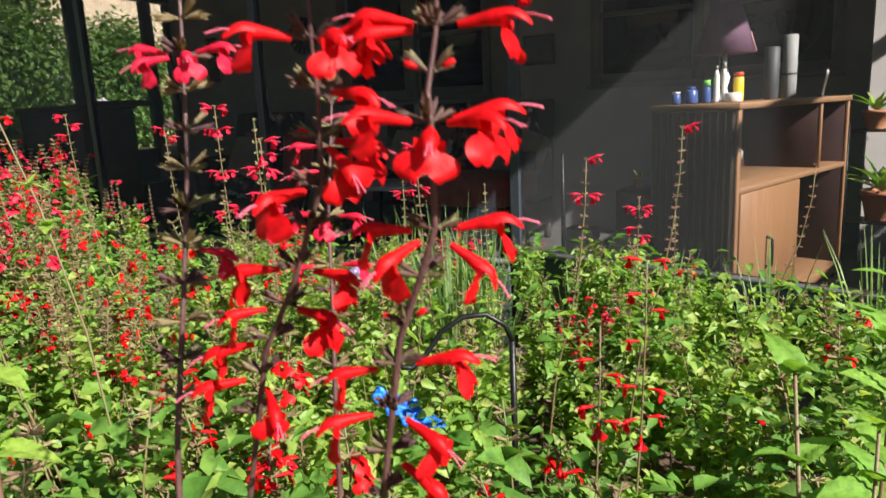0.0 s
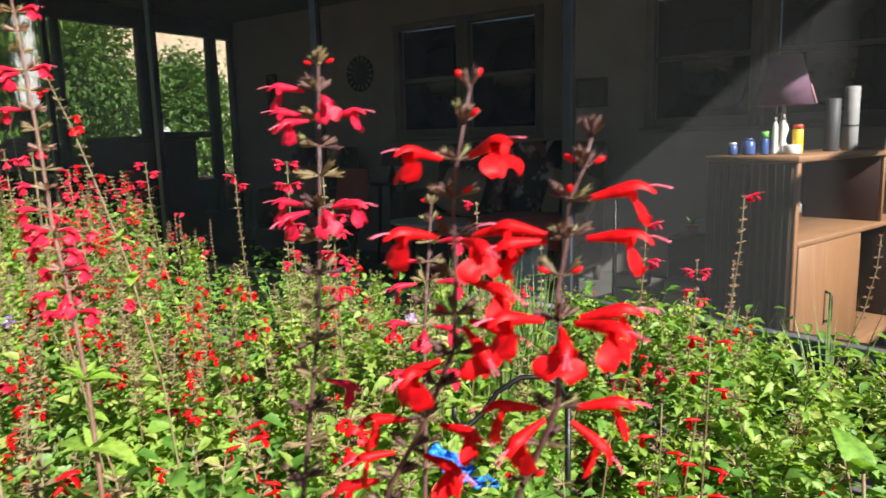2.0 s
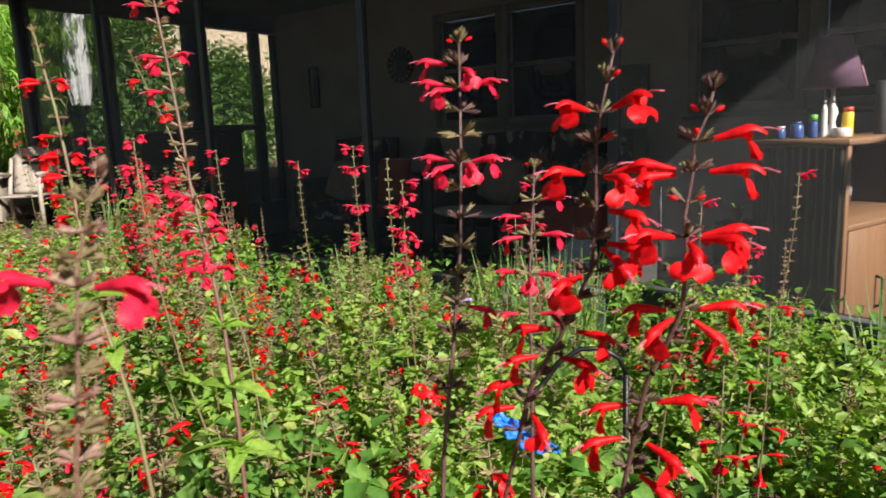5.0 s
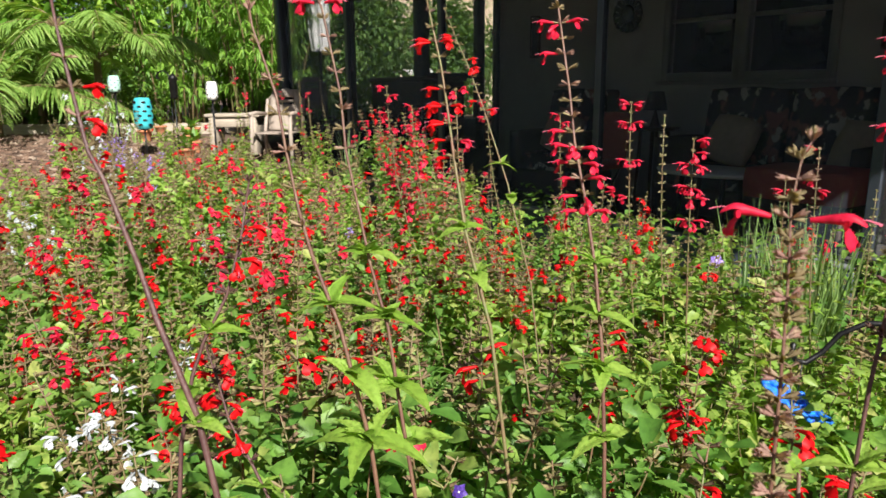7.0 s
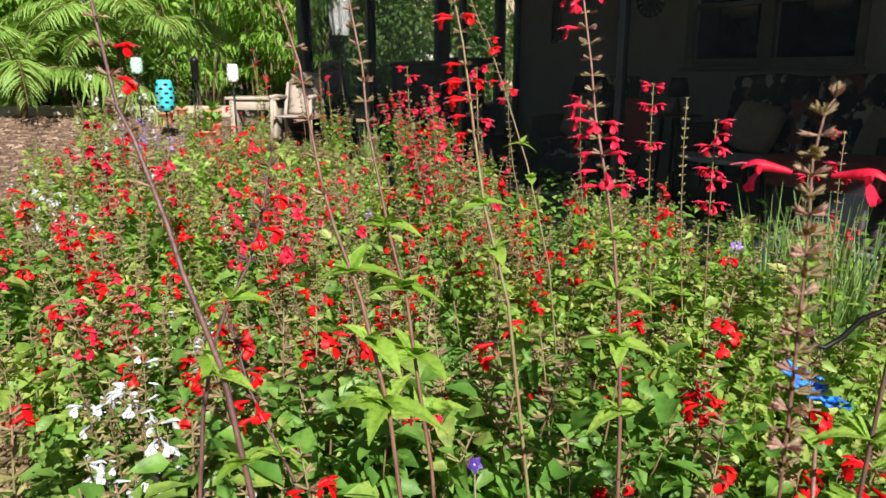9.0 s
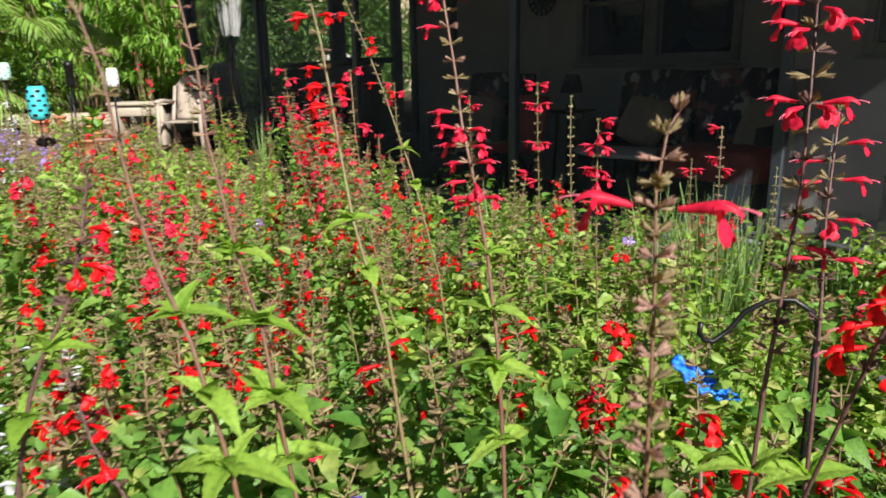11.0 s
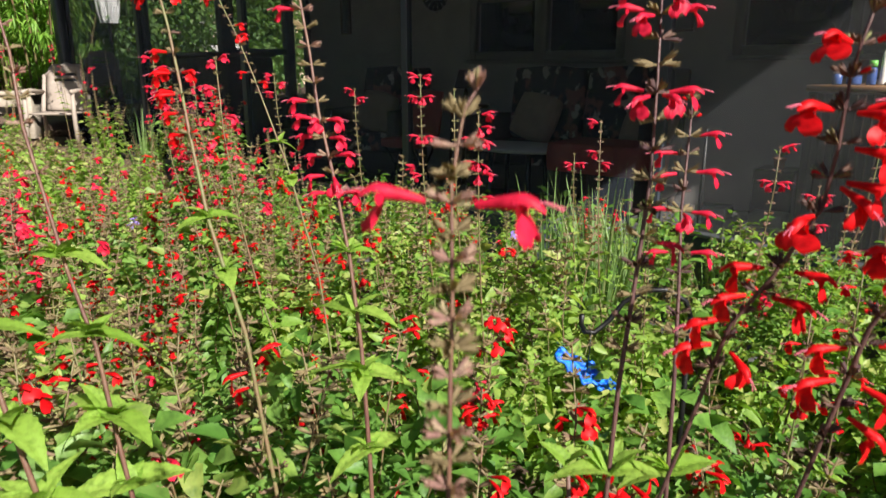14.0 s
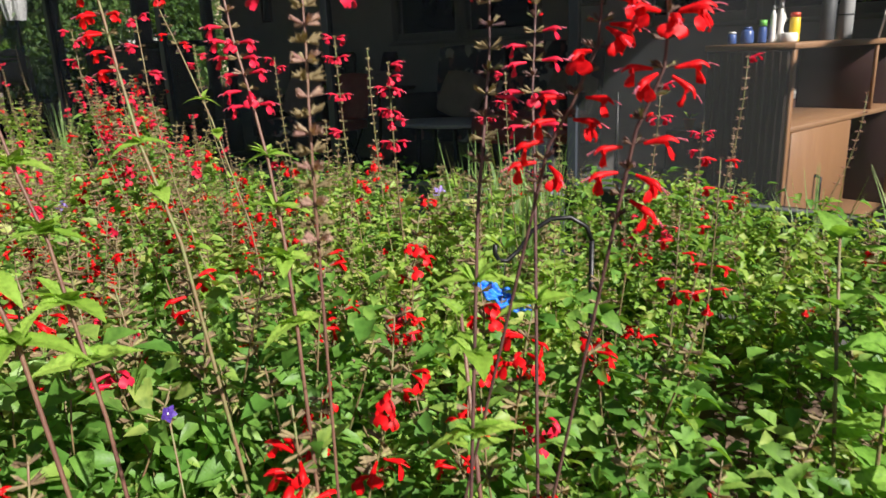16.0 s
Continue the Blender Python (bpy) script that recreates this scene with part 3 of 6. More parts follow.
edges = [LEFT + 0.06, *POSTS]
for a, b in zip(edges, edges[1:]):
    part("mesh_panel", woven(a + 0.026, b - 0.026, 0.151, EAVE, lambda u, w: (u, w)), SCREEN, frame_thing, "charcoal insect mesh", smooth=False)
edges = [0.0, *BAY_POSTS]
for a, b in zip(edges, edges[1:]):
    part("mesh_panel", woven(a + 0.026, b - 0.026, SILL + 0.001, EAVE, lambda u, w: (u, w)), SUNLIT_SCREEN, frame_thing, "insect mesh coloured paler for the sun haze", smooth=False).matrix_basis = BAY_LOCAL
for a, b, lo in ((0.062, 0.799, 0.151), (0.861, 1.719, 0.151), (1.901, 2.659, 1.131), (2.781, 2.989, 0.151)):
    part("mesh_panel", woven(a, b, lo, EAVE - 0.061, lambda u, w: (LEFT + w, u)), SCREEN, frame_thing, "charcoal insect mesh", smooth=False)
# light cage frame past the end of the roof
for s in (3.12, 4.68, 6.24):
    part("rafter", Geo().add(*block(s - 0.025, 0.07 - s * math.tan(BEND), EAVE + 0.03, s + 0.025, DEEP, EAVE + 0.13, 0.004)), BRONZE, frame_thing)


# ---- things in the porch ----
def cabinet():
    m = Matrix.Translation((1.251, 3.441, FLOOR)) @ Matrix.Rotation(radians(49.7), 4, "Z")
    # x along the open front, y into the cabinet, front at y = 0
    c = thing("cabinet", "open oak-fronted media cabinet with dark grooved side", "cabinet", m)
    L, D, H, S, K, V = 1.515, 0.43, 1.116, 0.727, 0.77, 1.068
    part("top_board", Geo().add(*block(-0.015, -0.02, H - 0.03, L + 0.02, D, H, 0.004)), VENEER_FLAT, c, "worn oak veneer top")
    part("side_panel", Geo().add(*block(0, 0.004, 0.0, 0.022, D - 0.01, H - 0.031, 0.002)), WALNUT, c, "dark brown grooved side panel")
    groove = Geo().add(*block(-0.008, -0.016, 0.0, -0.001, 0.016, H - 0.035, 0.003)).mesh("plank", WALNUT, False)
    for k in range(11):
        part("plank", groove, None, c).matrix_basis = Matrix.Translation((0, 0.03 + 0.0365 * k, 0))
    part("side_panel", Geo().add(*block(L - 0.022, 0.004, 0.0, L, D - 0.01, H - 0.031, 0.002)), MAROON, c, "dark maroon side panel")
    part("edge_strip", Geo().add(*block(-0.006, -0.014, 0.0, 0.026, 0.003, H - 0.031, 0.002)), VENEER, c, "pale oak edge strip")
    part("edge_strip", Geo().add(*block(L - 0.026, -0.014, 0.0, L, 0.003, H - 0.031, 0.002)), VENEER, c, "pale oak edge strip")
    part("shelf", Geo().add(*block(0.027, -0.014, S - 0.028, L - 0.027, D - 0.02, S, 0.003)), VENEER_FLAT, c, "sunlit oak shelf")
    part("bottom_board", Geo().add(*block(0.027, -0.012, 0.05, L - 0.027, D - 0.02, 0.11, 0.003)), VENEER_FLAT, c, "oak bottom board")
    part("plinth_board", Geo().add(*block(0.027, 0.02, 0.0, L - 0.027, 0.04, 0.049, 0.002)), WALNUT, c)
    part("back_panel", Geo().add(*block(0.023, D - 0.019, 0.02, L - 0.023, D - 0.011, H - 0.031, 0)), MAROON, c, "dark maroon back panel")
    part("divider", Geo().add(*block(V, 0.01, S + 0.001, V + 0.018, D - 0.02, H - 0.031, 0.002)), MAROON, c, "dark maroon divider")
    part("edge_strip", Geo().add(*block(V - 0.002, -0.006, S + 0.001, V + 0.02, 0.0095, H - 0.031, 0.002)), VENEER, c, "pale oak edge strip")
    part("divider", Geo().add(*block(K + 0.002, 0.004, 0.111, K + 0.02, D - 0.02, S - 0.029, 0.002)), MAROON, c)
    door = part("door", Geo().add(*block(0.045, -0.016, 0.112, K, 0.002, S - 0.03, 0.004)), VENEER, c, "oak veneer cabinet door")
    part("handle", Geo().add(*tube([(0.355, -0.017, 0.30), (0.355, -0.045, 0.31), (0.355, -0.045, 0.44), (0.355, -0.017, 0.45)], 0.009, 6)), BLACK_IRON, door, "dark bow handle")
    part("cable", Geo().add(*tube([(0.10, 0.05, H - 0.03), (0.105, 0.03, 1.02), (0.098, 0.03, 0.95), (0.10, 0.03, 0.90)], 0.003, 5)), GREY_CARD, c, "hanging grey cable with plug")
    part("plug", Geo().add(*turned([(0.008, 0.0), (0.020, 0.008), (0.022, 0.04), (0.008, 0.06)], 8)), GREY_CARD, c).matrix_basis = Matrix.Translation((0.10, 0.03, 0.85))
    return m


CAB = cabinet()
on_top = CAB @ Matrix.Translation((0, 0, 1.117))


def table_lamp():
    t = thing("table_lamp", "table lamp with a mauve shade and pale base", "lamp", on_top @ Matrix.Translation((0.43, 0.26, 0)))
    part("base", Geo().add(*turned([(0.06, 0), (0.065, 0.014), (0.025, 0.035), (0.014, 0.07), (0.028, 0.12), (0.012, 0.18), (0.009, 0.27)], 14)), WHITE_PAINT, t)
    n = 24
    rings = ((0.145, 0.238), (0.072, 0.485), (0.068, 0.485), (0.141, 0.238))
    v = [(r * math.cos(2 * math.pi * k / n), r * math.sin(2 * math.pi * k / n), z) for r, z in rings for k in range(n)]
    f = [(i * n + k, i * n + (k + 1) % n, (i + 1) % 4 * n + (k + 1) % n, (i + 1) % 4 * n + k) for i in range(4) for k in range(n)]
    part("shade", Geo().add(v, f), SHADE, t, "mauve cone shade")
    # sunlit corner of the lampshade, put on as a pink patch
    part("tag", Geo().put(block(-0.001, -0.022, -0.05, 0.001, 0.022, 0.05, 0), Matrix.Rotation(radians(-72), 4, "Z") @ Matrix.Translation((0.1325, 0, 0.29)) @ Matrix.Rotation(radians(-16.5), 4, "Y")), SHADE_PINK, t, "pale pink patch painting the sunlit corner of the shade")


table_lamp()


def bottle(name, label, cat, mat, x, y, prof, cap=None):
    t = thing(name, label, cat, on_top @ Matrix.Translation((x, y, 0)))
    part("body", Geo().add(*turned(prof, 14)), mat, t)
    if cap:
        part("cap", Geo().add(*turned([(cap[1], prof[-1][1] + 0.001), (cap[1], prof[-1][1] + cap[2])], 12)), cap[0], t)


bottle("spray_can", "yellow spray can with red cap", "can", YELLOW, 0.28, 0.12, [(0.022, 0), (0.025, 0.006), (0.025, 0.112), (0.02, 0.118)], (REDCAP, 0.023, 0.022))
bottle("cleaner_bottle", "white plastic pump bottle", "bottle", WHITE_PAINT, 0.235, 0.17, [(0.013, 0), (0.014, 0.01), (0.012, 0.13), (0.008, 0.16)], (GREY_CARD, 0.007, 0.03))
bottle("cleaner_bottle", "slim white plastic bottle", "bottle", WHITE_PAINT, 0.195, 0.19, [(0.014, 0), (0.015, 0.01), (0.013, 0.13), (0.006, 0.155)], (GREY_CARD, 0.006, 0.02))
bottle("small_tub", "low white plastic tub on a cabinet", "tub", WHITE_PAINT, 0.225, 0.12, [(0.036, 0), (0.04, 0.008), (0.04, 0.04), (0.034, 0.045)])
bottle("small_tub", "green and white squeeze tub", "tub", BLUE_PLASTIC, 0.155, 0.22, [(0.018, 0), (0.02, 0.01), (0.02, 0.07), (0.014, 0.08)], (GREEN_PLASTIC, 0.018, 0.03))
bottle("small_tub", "blue plastic tub on a cabinet", "tub", BLUE_PLASTIC, 0.10, 0.27, [(0.028, 0), (0.032, 0.01), (0.030, 0.06), (0.022, 0.068)], (BLUE_PLASTIC, 0.02, 0.012))
bottle("small_tub", "small blue jar with white lid", "jar", BLUE_PLASTIC, 0.065, 0.33, [(0.018, 0), (0.022, 0.008), (0.022, 0.045), (0.016, 0.05)], (WHITE_PAINT, 0.018, 0.01))
t = thing("paper_roll", "tall dark grey cardboard tube", "tube", on_top @ Matrix.Translation((0.80, 0.17, 0)))
part("tube", Geo().add(*turned([(0.036, 0), (0.038, 0.004), (0.038, 0.27), (0.030, 0.275)], 16)), SHUTTER, t)
t = thing("paper_roll", "tall pale grey cardboard tube with a dark band", "tube", on_top @ Matrix.Translation((0.94, 0.13, 0)))
part("tube", Geo().add(*turned([(0.036, 0), (0.038, 0.004), (0.038, 0.335), (0.030, 0.34)], 16)), GREY_CARD, t)
part("band", Geo().add(*turned([(0.0395, 0.128), (0.0395, 0.136)], 16)), SHUTTER, t)
t = solid("paint_stick", Geo().add(*block(-0.014, -0.003, 0, 0.014, 0.003, 0.17, 0.001)), WHITE_PAINT, "white paint stirring stick leaning on the cabinet top", "stick", on_top @ Matrix.Translation((1.38, 0.10, 0.002)) @ Matrix.Rotation(radians(28), 4, "Y"))


TALLER = Matrix.Diagonal((1, 1, 1.3, 1))


def armchair(name, label, m, w=0.72, back=0.88, fabric=FLORAL, seats=1, pillows=()):
    c = thing(name, label, "sofa" if seats > 1 else "armchair", m)
    part("seat_frame", Geo().add(*block(-w / 2, -0.35, 0.10, w / 2, 0.35, 0.28, 0.02)), WICKER, c)
    for x in (-w / 2 + 0.04, w / 2 - 0.04):
        for y in (-0.30, 0.30):
            part("leg", Geo().add(*block(x - 0.025, y - 0.025, 0, x + 0.025, y + 0.025, 0.099, 0.004)), WICKER, c)
        part("armrest", Geo().add(*cushion(x - 0.06, -0.36, 0.281, x + 0.06, 0.30, 0.60, 0.18)), WICKER, c)
    sw = (w - 0.2) / seats
    for k in range(seats):
        x0 = -w / 2 + 0.1 + k * sw
        part("seat_cushion", Geo().add(*cushion(x0 + 0.005, -0.34, 0.282, x0 + sw - 0.005, 0.20, 0.42, 0.2)), fabric, c, "dark floral seat cushion")
        g = Geo().put(cushion(x0 + 0.005, -0.09, 0.0, x0 + sw - 0.005, 0.09, back - 0.40, 0.25), Matrix.Translation((0, 0.24, 0.41)) @ Matrix.Rotation(radians(-12), 4, "X"))
        part("back_cushion", g, fabric, c, "dark floral back cushion")
    part("back_frame", Geo().put(block(-w / 2 + 0.02, -0.03, 0, w / 2 - 0.02, 0.03, back - 0.28, 0.02), Matrix.Translation((0, 0.36, 0.282)) @ Matrix.Rotation(radians(-10), 4, "X")), WICKER, c)
    for px, pz in pillows:
        s = new("throw_pillow", Geo().put(cushion(-0.21, -0.07, -0.165, 0.21, 0.07, 0.165, 0.42), IDENT).mesh("throw_pillow", CUSHION_TAN))
        tagged(s, "tan square throw pillow on dark floral seat", "pillow")
        s.matrix_basis = m @ Matrix.Translation((px, 0.0, pz)) @ Matrix.Rotation(radians(-20), 4, "X") @ Matrix.Rotation(radians(12), 4, "Y")
    return c


armchair("sofa", "dark floral wicker sofa with tan pillows", PORCH @ Matrix.Translation((-1.75, 2.35, FLOOR)) @ TALLER, 1.75, 0.92, seats=2, pillows=((-0.35, 0.585), (0.72, 0.57)))
armchair("armchair", "dark floral wicker armchair with tan pillow", PORCH @ Matrix.Translation((-4.0, 2.25, FLOOR)) @ Matrix.Rotation(radians(12), 4, "Z") @ TALLER, 0.85, 0.92, pillows=((0.0, 0.57),))


def round_table(name, label, m, rx, ry, h, top, mat):
    t = thing(name, label, "table", m)
    g = Geo().put(turned([(0.94, 0), (1.0, 0.012), (1.0, 0.024), (0.97, 0.03)], 28), Matrix.Translation((0, 0, h - 0.03)) @ Matrix.Diagonal((rx, ry, 1, 1)))
    part("tabletop", g, top, t)
    for k in range(4):
        a = math.pi / 4 + k * math.pi / 2
        x, y = 0.6 * rx * math.cos(a), 0.6 * ry * math.sin(a)
        part("leg", Geo().add(*tube([(x * 1.2, y * 1.2, 0), (x, y, h * 0.5), (x * 0.9, y * 0.9, h - 0.031)], [0.014, 0.018, 0.02], 8)), mat, t)


round_table("coffee_table", "oval coffee table with a pale stone top", PORCH @ Matrix.Translation((-1.45, 1.05, FLOOR)), 0.40, 0.27, 0.66, plain("pale_stone", (0.42, 0.42, 0.40), (0.5, 0.5, 0.48), 9.0, 0.5, bump=0.05), BLACK_IRON)
round_table("side_table", "small dark round side table", PORCH @ Matrix.Translation((-3.05, 2.55, FLOOR)), 0.24, 0.24, 0.83, WALNUT, WALNUT)
t = thing("side_lamp", "small dark lamp on a side table", "lamp", PORCH @ Matrix.Translation((-3.05, 2.55, 0.551)))
part("base", Geo().add(*turned([(0.06, 0), (0.05, 0.02), (0.03, 0.08), (0.012, 0.16)], 12)), WALNUT, t)
part("shade", Geo().add(*turned([(0.12, 0.16), (0.07, 0.34)], 16)), CUSHION_DARK, t)
t = thing("ottoman", "low red upholstered ottoman", "ottoman", PORCH @ Matrix.Translation((-0.78, 1.1, FLOOR)) @ Matrix.Diagonal((1, 1, 1.64, 1)))
part("pad", Geo().add(*cushion(-0.33, -0.26, 0.325, 0.33, 0.26, 0.44, 0.16)), RED_FABRIC, t)
for x in (-0.26, 0.26):
    for y in (-0.2, 0.2):
        part("leg", Geo().add(*turned([(0.016, 0), (0.022, 0.34)], 8)), WALNUT, t).matrix_basis = Matrix.Translation((x, y, 0))
t = thing("planter_chair", "red folding chair beside a side table", "chair", PORCH @ Matrix.Translation((-3.05, 1.7, FLOOR)) @ Matrix.Diagonal((1, 1, 1.35, 1)))
part("seat", Geo().add(*cushion(-0.2, -0.2, 0.36, 0.2, 0.2, 0.42, 0.2)), RED_FABRIC, t)
part("backrest", Geo().put(cushion(-0.19, -0.02, 0, 0.19, 0.02, 0.32, 0.2), Matrix.Translation((0, 0.19, 0.42)) @ Matrix.Rotation(radians(-14), 4, "X")), RED_FABRIC, t)
for x in (-0.18, 0.18):
    part("leg", Geo().add(*tube([(x, -0.2, 0), (x, 0.16, 0.40)], 0.012, 6)), BLACK_IRON, t)
    part("leg", Geo().add(*tube([(x, 0.2, 0), (x, -0.16, 0.37)], 0.012, 6)), BLACK_IRON, t)

# wall decoration
t = thing("wall_wreath", "round dark metal sunburst wall ornament", "wall ornament", PORCH @ Matrix.Translation((-3.83, DEEP - 0.03, 1.70)) @ Matrix.Rotation(radians(90), 4, "X"))
g = Geo()
g.add(*turned([(0.09, -0.015), (0.10, 0.0), (0.07, 0.02)], 24))
part("disc", g, BLACK_IRON, t)
ray_mesh = Geo().add(*block(0.085, -0.022, -0.006, 0.195, 0.022, 0.006, 0.003)).mesh("ray", BLACK_IRON, False)
for k in range(16):
    part("ray", ray_mesh, None, t).matrix_basis = Matrix.Rotation(2 * math.pi * k / 16, 4, "Z")
part("rim", Geo().add(*tube([(0.18 * math.cos(a * math.pi / 16), 0.18 * math.sin(a * math.pi / 16), 0) for a in range(33)], 0.008, 6, cap=False)), BLACK_IRON, t)
for s, z, w, h in ((-1.13, 1.34, 0.30, 0.26), (-5.25, 1.55, 0.16, 0.5)):
    t = thing("wall_picture", "dark framed picture hung on stucco wall", "picture", PORCH @ Matrix.Translation((s, DEEP - 0.026, z)))
    g = Geo()
    for q in ((-w / 2, -h / 2, w / 2, -h / 2 + 0.025), (-w / 2, h / 2 - 0.025, w / 2, h / 2), (-w / 2, -h / 2 + 0.025, -w / 2 + 0.025, h / 2 - 0.025), (w / 2 - 0.025, -h / 2 + 0.025, w / 2, h / 2 - 0.025)):
        g.add(*block(q[0], -0.01, q[1], q[2], 0.024, q[3], 0.003))
    part("frame", g, WALNUT, t)
    part("print", Geo().add(*block(-w / 2 + 0.025, 0.006, -h / 2 + 0.025, w / 2 - 0.025, 0.016, h / 2 - 0.025, 0)), SHUTTER, t)


def pot_plant(m, size, label, kind="agave", n=14, seed=1):
    rnd = random.Random(seed)
    t = thing("potted_plant", label, "potted plant", m)
    r = size
    part("pot", Geo().add(*turned([(r * 0.62, 0), (r * 0.66, 0.01), (r * 0.92, r * 1.35), (r * 1.02, r * 1.36), (r * 1.04, r * 1.62), (r * 0.9, r * 1.63), (r * 0.86, r * 1.5)], 20)), TERRACOTTA, t, "terracotta pot")
    g = Geo()
    for k in range(n):
        a = 360 * k / n + rnd.uniform(-15, 15)
        g.put(small_leaf(0.28, rnd.uniform(0.1, 0.5), 0.3), facing((0, 0, r * 1.55), polar(a, rnd.uniform(25, 75)), size=r * rnd.uniform(1.3, 2.4)))
    part("foliage", g, SHRUB, t)
    return t


# plant stand against the sunny wall
t = thing("plant_stand", "black iron two-tier plant stand", "plant stand", PORCH @ Matrix.Translation((1.62, 2.2, FLOOR)))
for z in (0.325, 0.895):
    g = Geo()
    for k in range(6):
        g.add(*block(-0.29, -0.14 + 0.05 * k, z - 0.008, 0.29, -0.115 + 0.05 * k, z, 0.002))
    part("tier", g, BLACK_IRON, t)
for x in (-0.30, 0.30):
    for y in (-0.15, 0.15):
        part("leg", Geo().add(*tube([(x, y, 0), (x, y, 0.93)], 0.008, 6)), BLACK_IRON, t)
pot_plant(PORCH @ Matrix.Translation((1.46, 2.2, FLOOR + 0.896)), 0.075, "succulent in a terracotta pot on an iron stand", seed=3)
pot_plant(PORCH @ Matrix.Translation((1.70, 2.22, FLOOR + 0.896)), 0.07, "leafy plant in a terracotta pot on an iron stand", seed=4)
pot_plant(PORCH @ Matrix.Translation((1.52, 2.18, FLOOR + 0.326)), 0.12, "large succulent in a wide terracotta pot", seed=5)
pot_plant(PORCH @ Matrix.Translation((0.165, 1.55, 0.305)), 0.04, "small plant in a terracotta pot on a plinth", seed=6, n=8)
solid("plinth", Geo().add(*block(0.045, 1.43, FLOOR, 0.285, 1.67, 0.304, 0.01)), WALNUT, "dark wooden plinth under a small pot", "plinth", PORCH)
PAVER = plain("pale_paver", (0.30, 0.26, 0.20), (0.40, 0.35, 0.27), 8.0, 0.9, bump=0.3)
for s, n in ((0.27, 1.0), (-0.05, 1.05)):
    t = thing("paver_stack", "stack of pale beige pavers on the porch floor", "paver stack", PORCH @ Matrix.Translation((s, n, FLOOR)))
    for k in range(5):
        part("paver", Geo().add(*block(-0.09, -0.08, 0.001 + 0.082 * k, 0.09, 0.08, 0.074 + 0.082 * k, 0.006)), PAVER, t).matrix_basis = Matrix.Rotation(0.06 * (k % 3 - 1), 4, "Z")
t = thing("floor_fan_stand", "dark slim stand with splayed feet", "stand", PORCH @ Matrix.Translation((0.10, 0.34, FLOOR)) @ Matrix.Diagonal((1, 1, 1.37, 1)))
part("pole", Geo().add(*tube([(0, 0, 0.12), (0, 0, 0.42), (0, 0, 0.66)], [0.016, 0.012, 0.006], 8)), BLACK_IRON, t)
for k in range(3):
    a = 2 * math.pi * k / 3
    part("foot", Geo().add(*tube([(0, 0, 0.16), (0.05 * math.cos(a), 0.05 * math.sin(a), 0.06), (0.10 * math.cos(a), 0.10 * math.sin(a), 0.008)], [0.012, 0.01, 0.008], 6)), BLACK_IRON, t)
# hanging basket by the house wall, dark leaves
t = thing("hanging_basket", "dark-leaved plant in a hanging basket", "hanging basket", PORCH @ Matrix.Translation((1.56, 2.7, 1.08)))
part("bowl", Geo().add(*turned([(0.03, 0), (0.09, 0.04), (0.12, 0.11), (0.11, 0.11)], 16)), WICKER, t)
rnd = random.Random(9)
g = Geo()
for k in range(26):
    g.put(small_leaf(0.5, 0.7, 0.2), facing((0, 0, 0.11), polar(rnd.uniform(0, 360), rnd.uniform(-10, 60)), size=rnd.uniform(0.12, 0.22)))
part("foliage", g, BUSH, t)
for k in range(3):
    a = 2 * math.pi * k / 3
    part("chain", Geo().add(*tube([(0.115 * math.cos(a), 0.115 * math.sin(a), 0.11), (0, 0, 0.55)], 0.003, 5)), BLACK_IRON, t)
part("bracket", Geo().add(*tube([(0, 0.348, 0.60), (0, 0.2, 0.66), (0, 0, 0.56)], 0.006, 6)), BLACK_IRON, t)
# storage by the far end
t = thing("storage_cabinet", "black outdoor storage cabinet with vented panel", "storage cabinet", PORCH @ Matrix.Translation((-5.2, 1.2, FLOOR)) @ Matrix.Diagonal((1, 1, 1.264, 1)))
part("body", Geo().add(*block(-0.5, -0.28, 0.04, 0.5, 0.28, 1.02, 0.015)), WICKER, t)
part("lid", Geo().add(*block(-0.52, -0.30, 1.021, 0.52, 0.30, 1.06, 0.01)), WICKER, t)
for x in (-0.45, 0.45):
    part("foot", Geo().add(*block(x - 0.03, -0.25, 0, x + 0.03, 0.25, 0.039, 0.004)), BLACK_IRON, t)


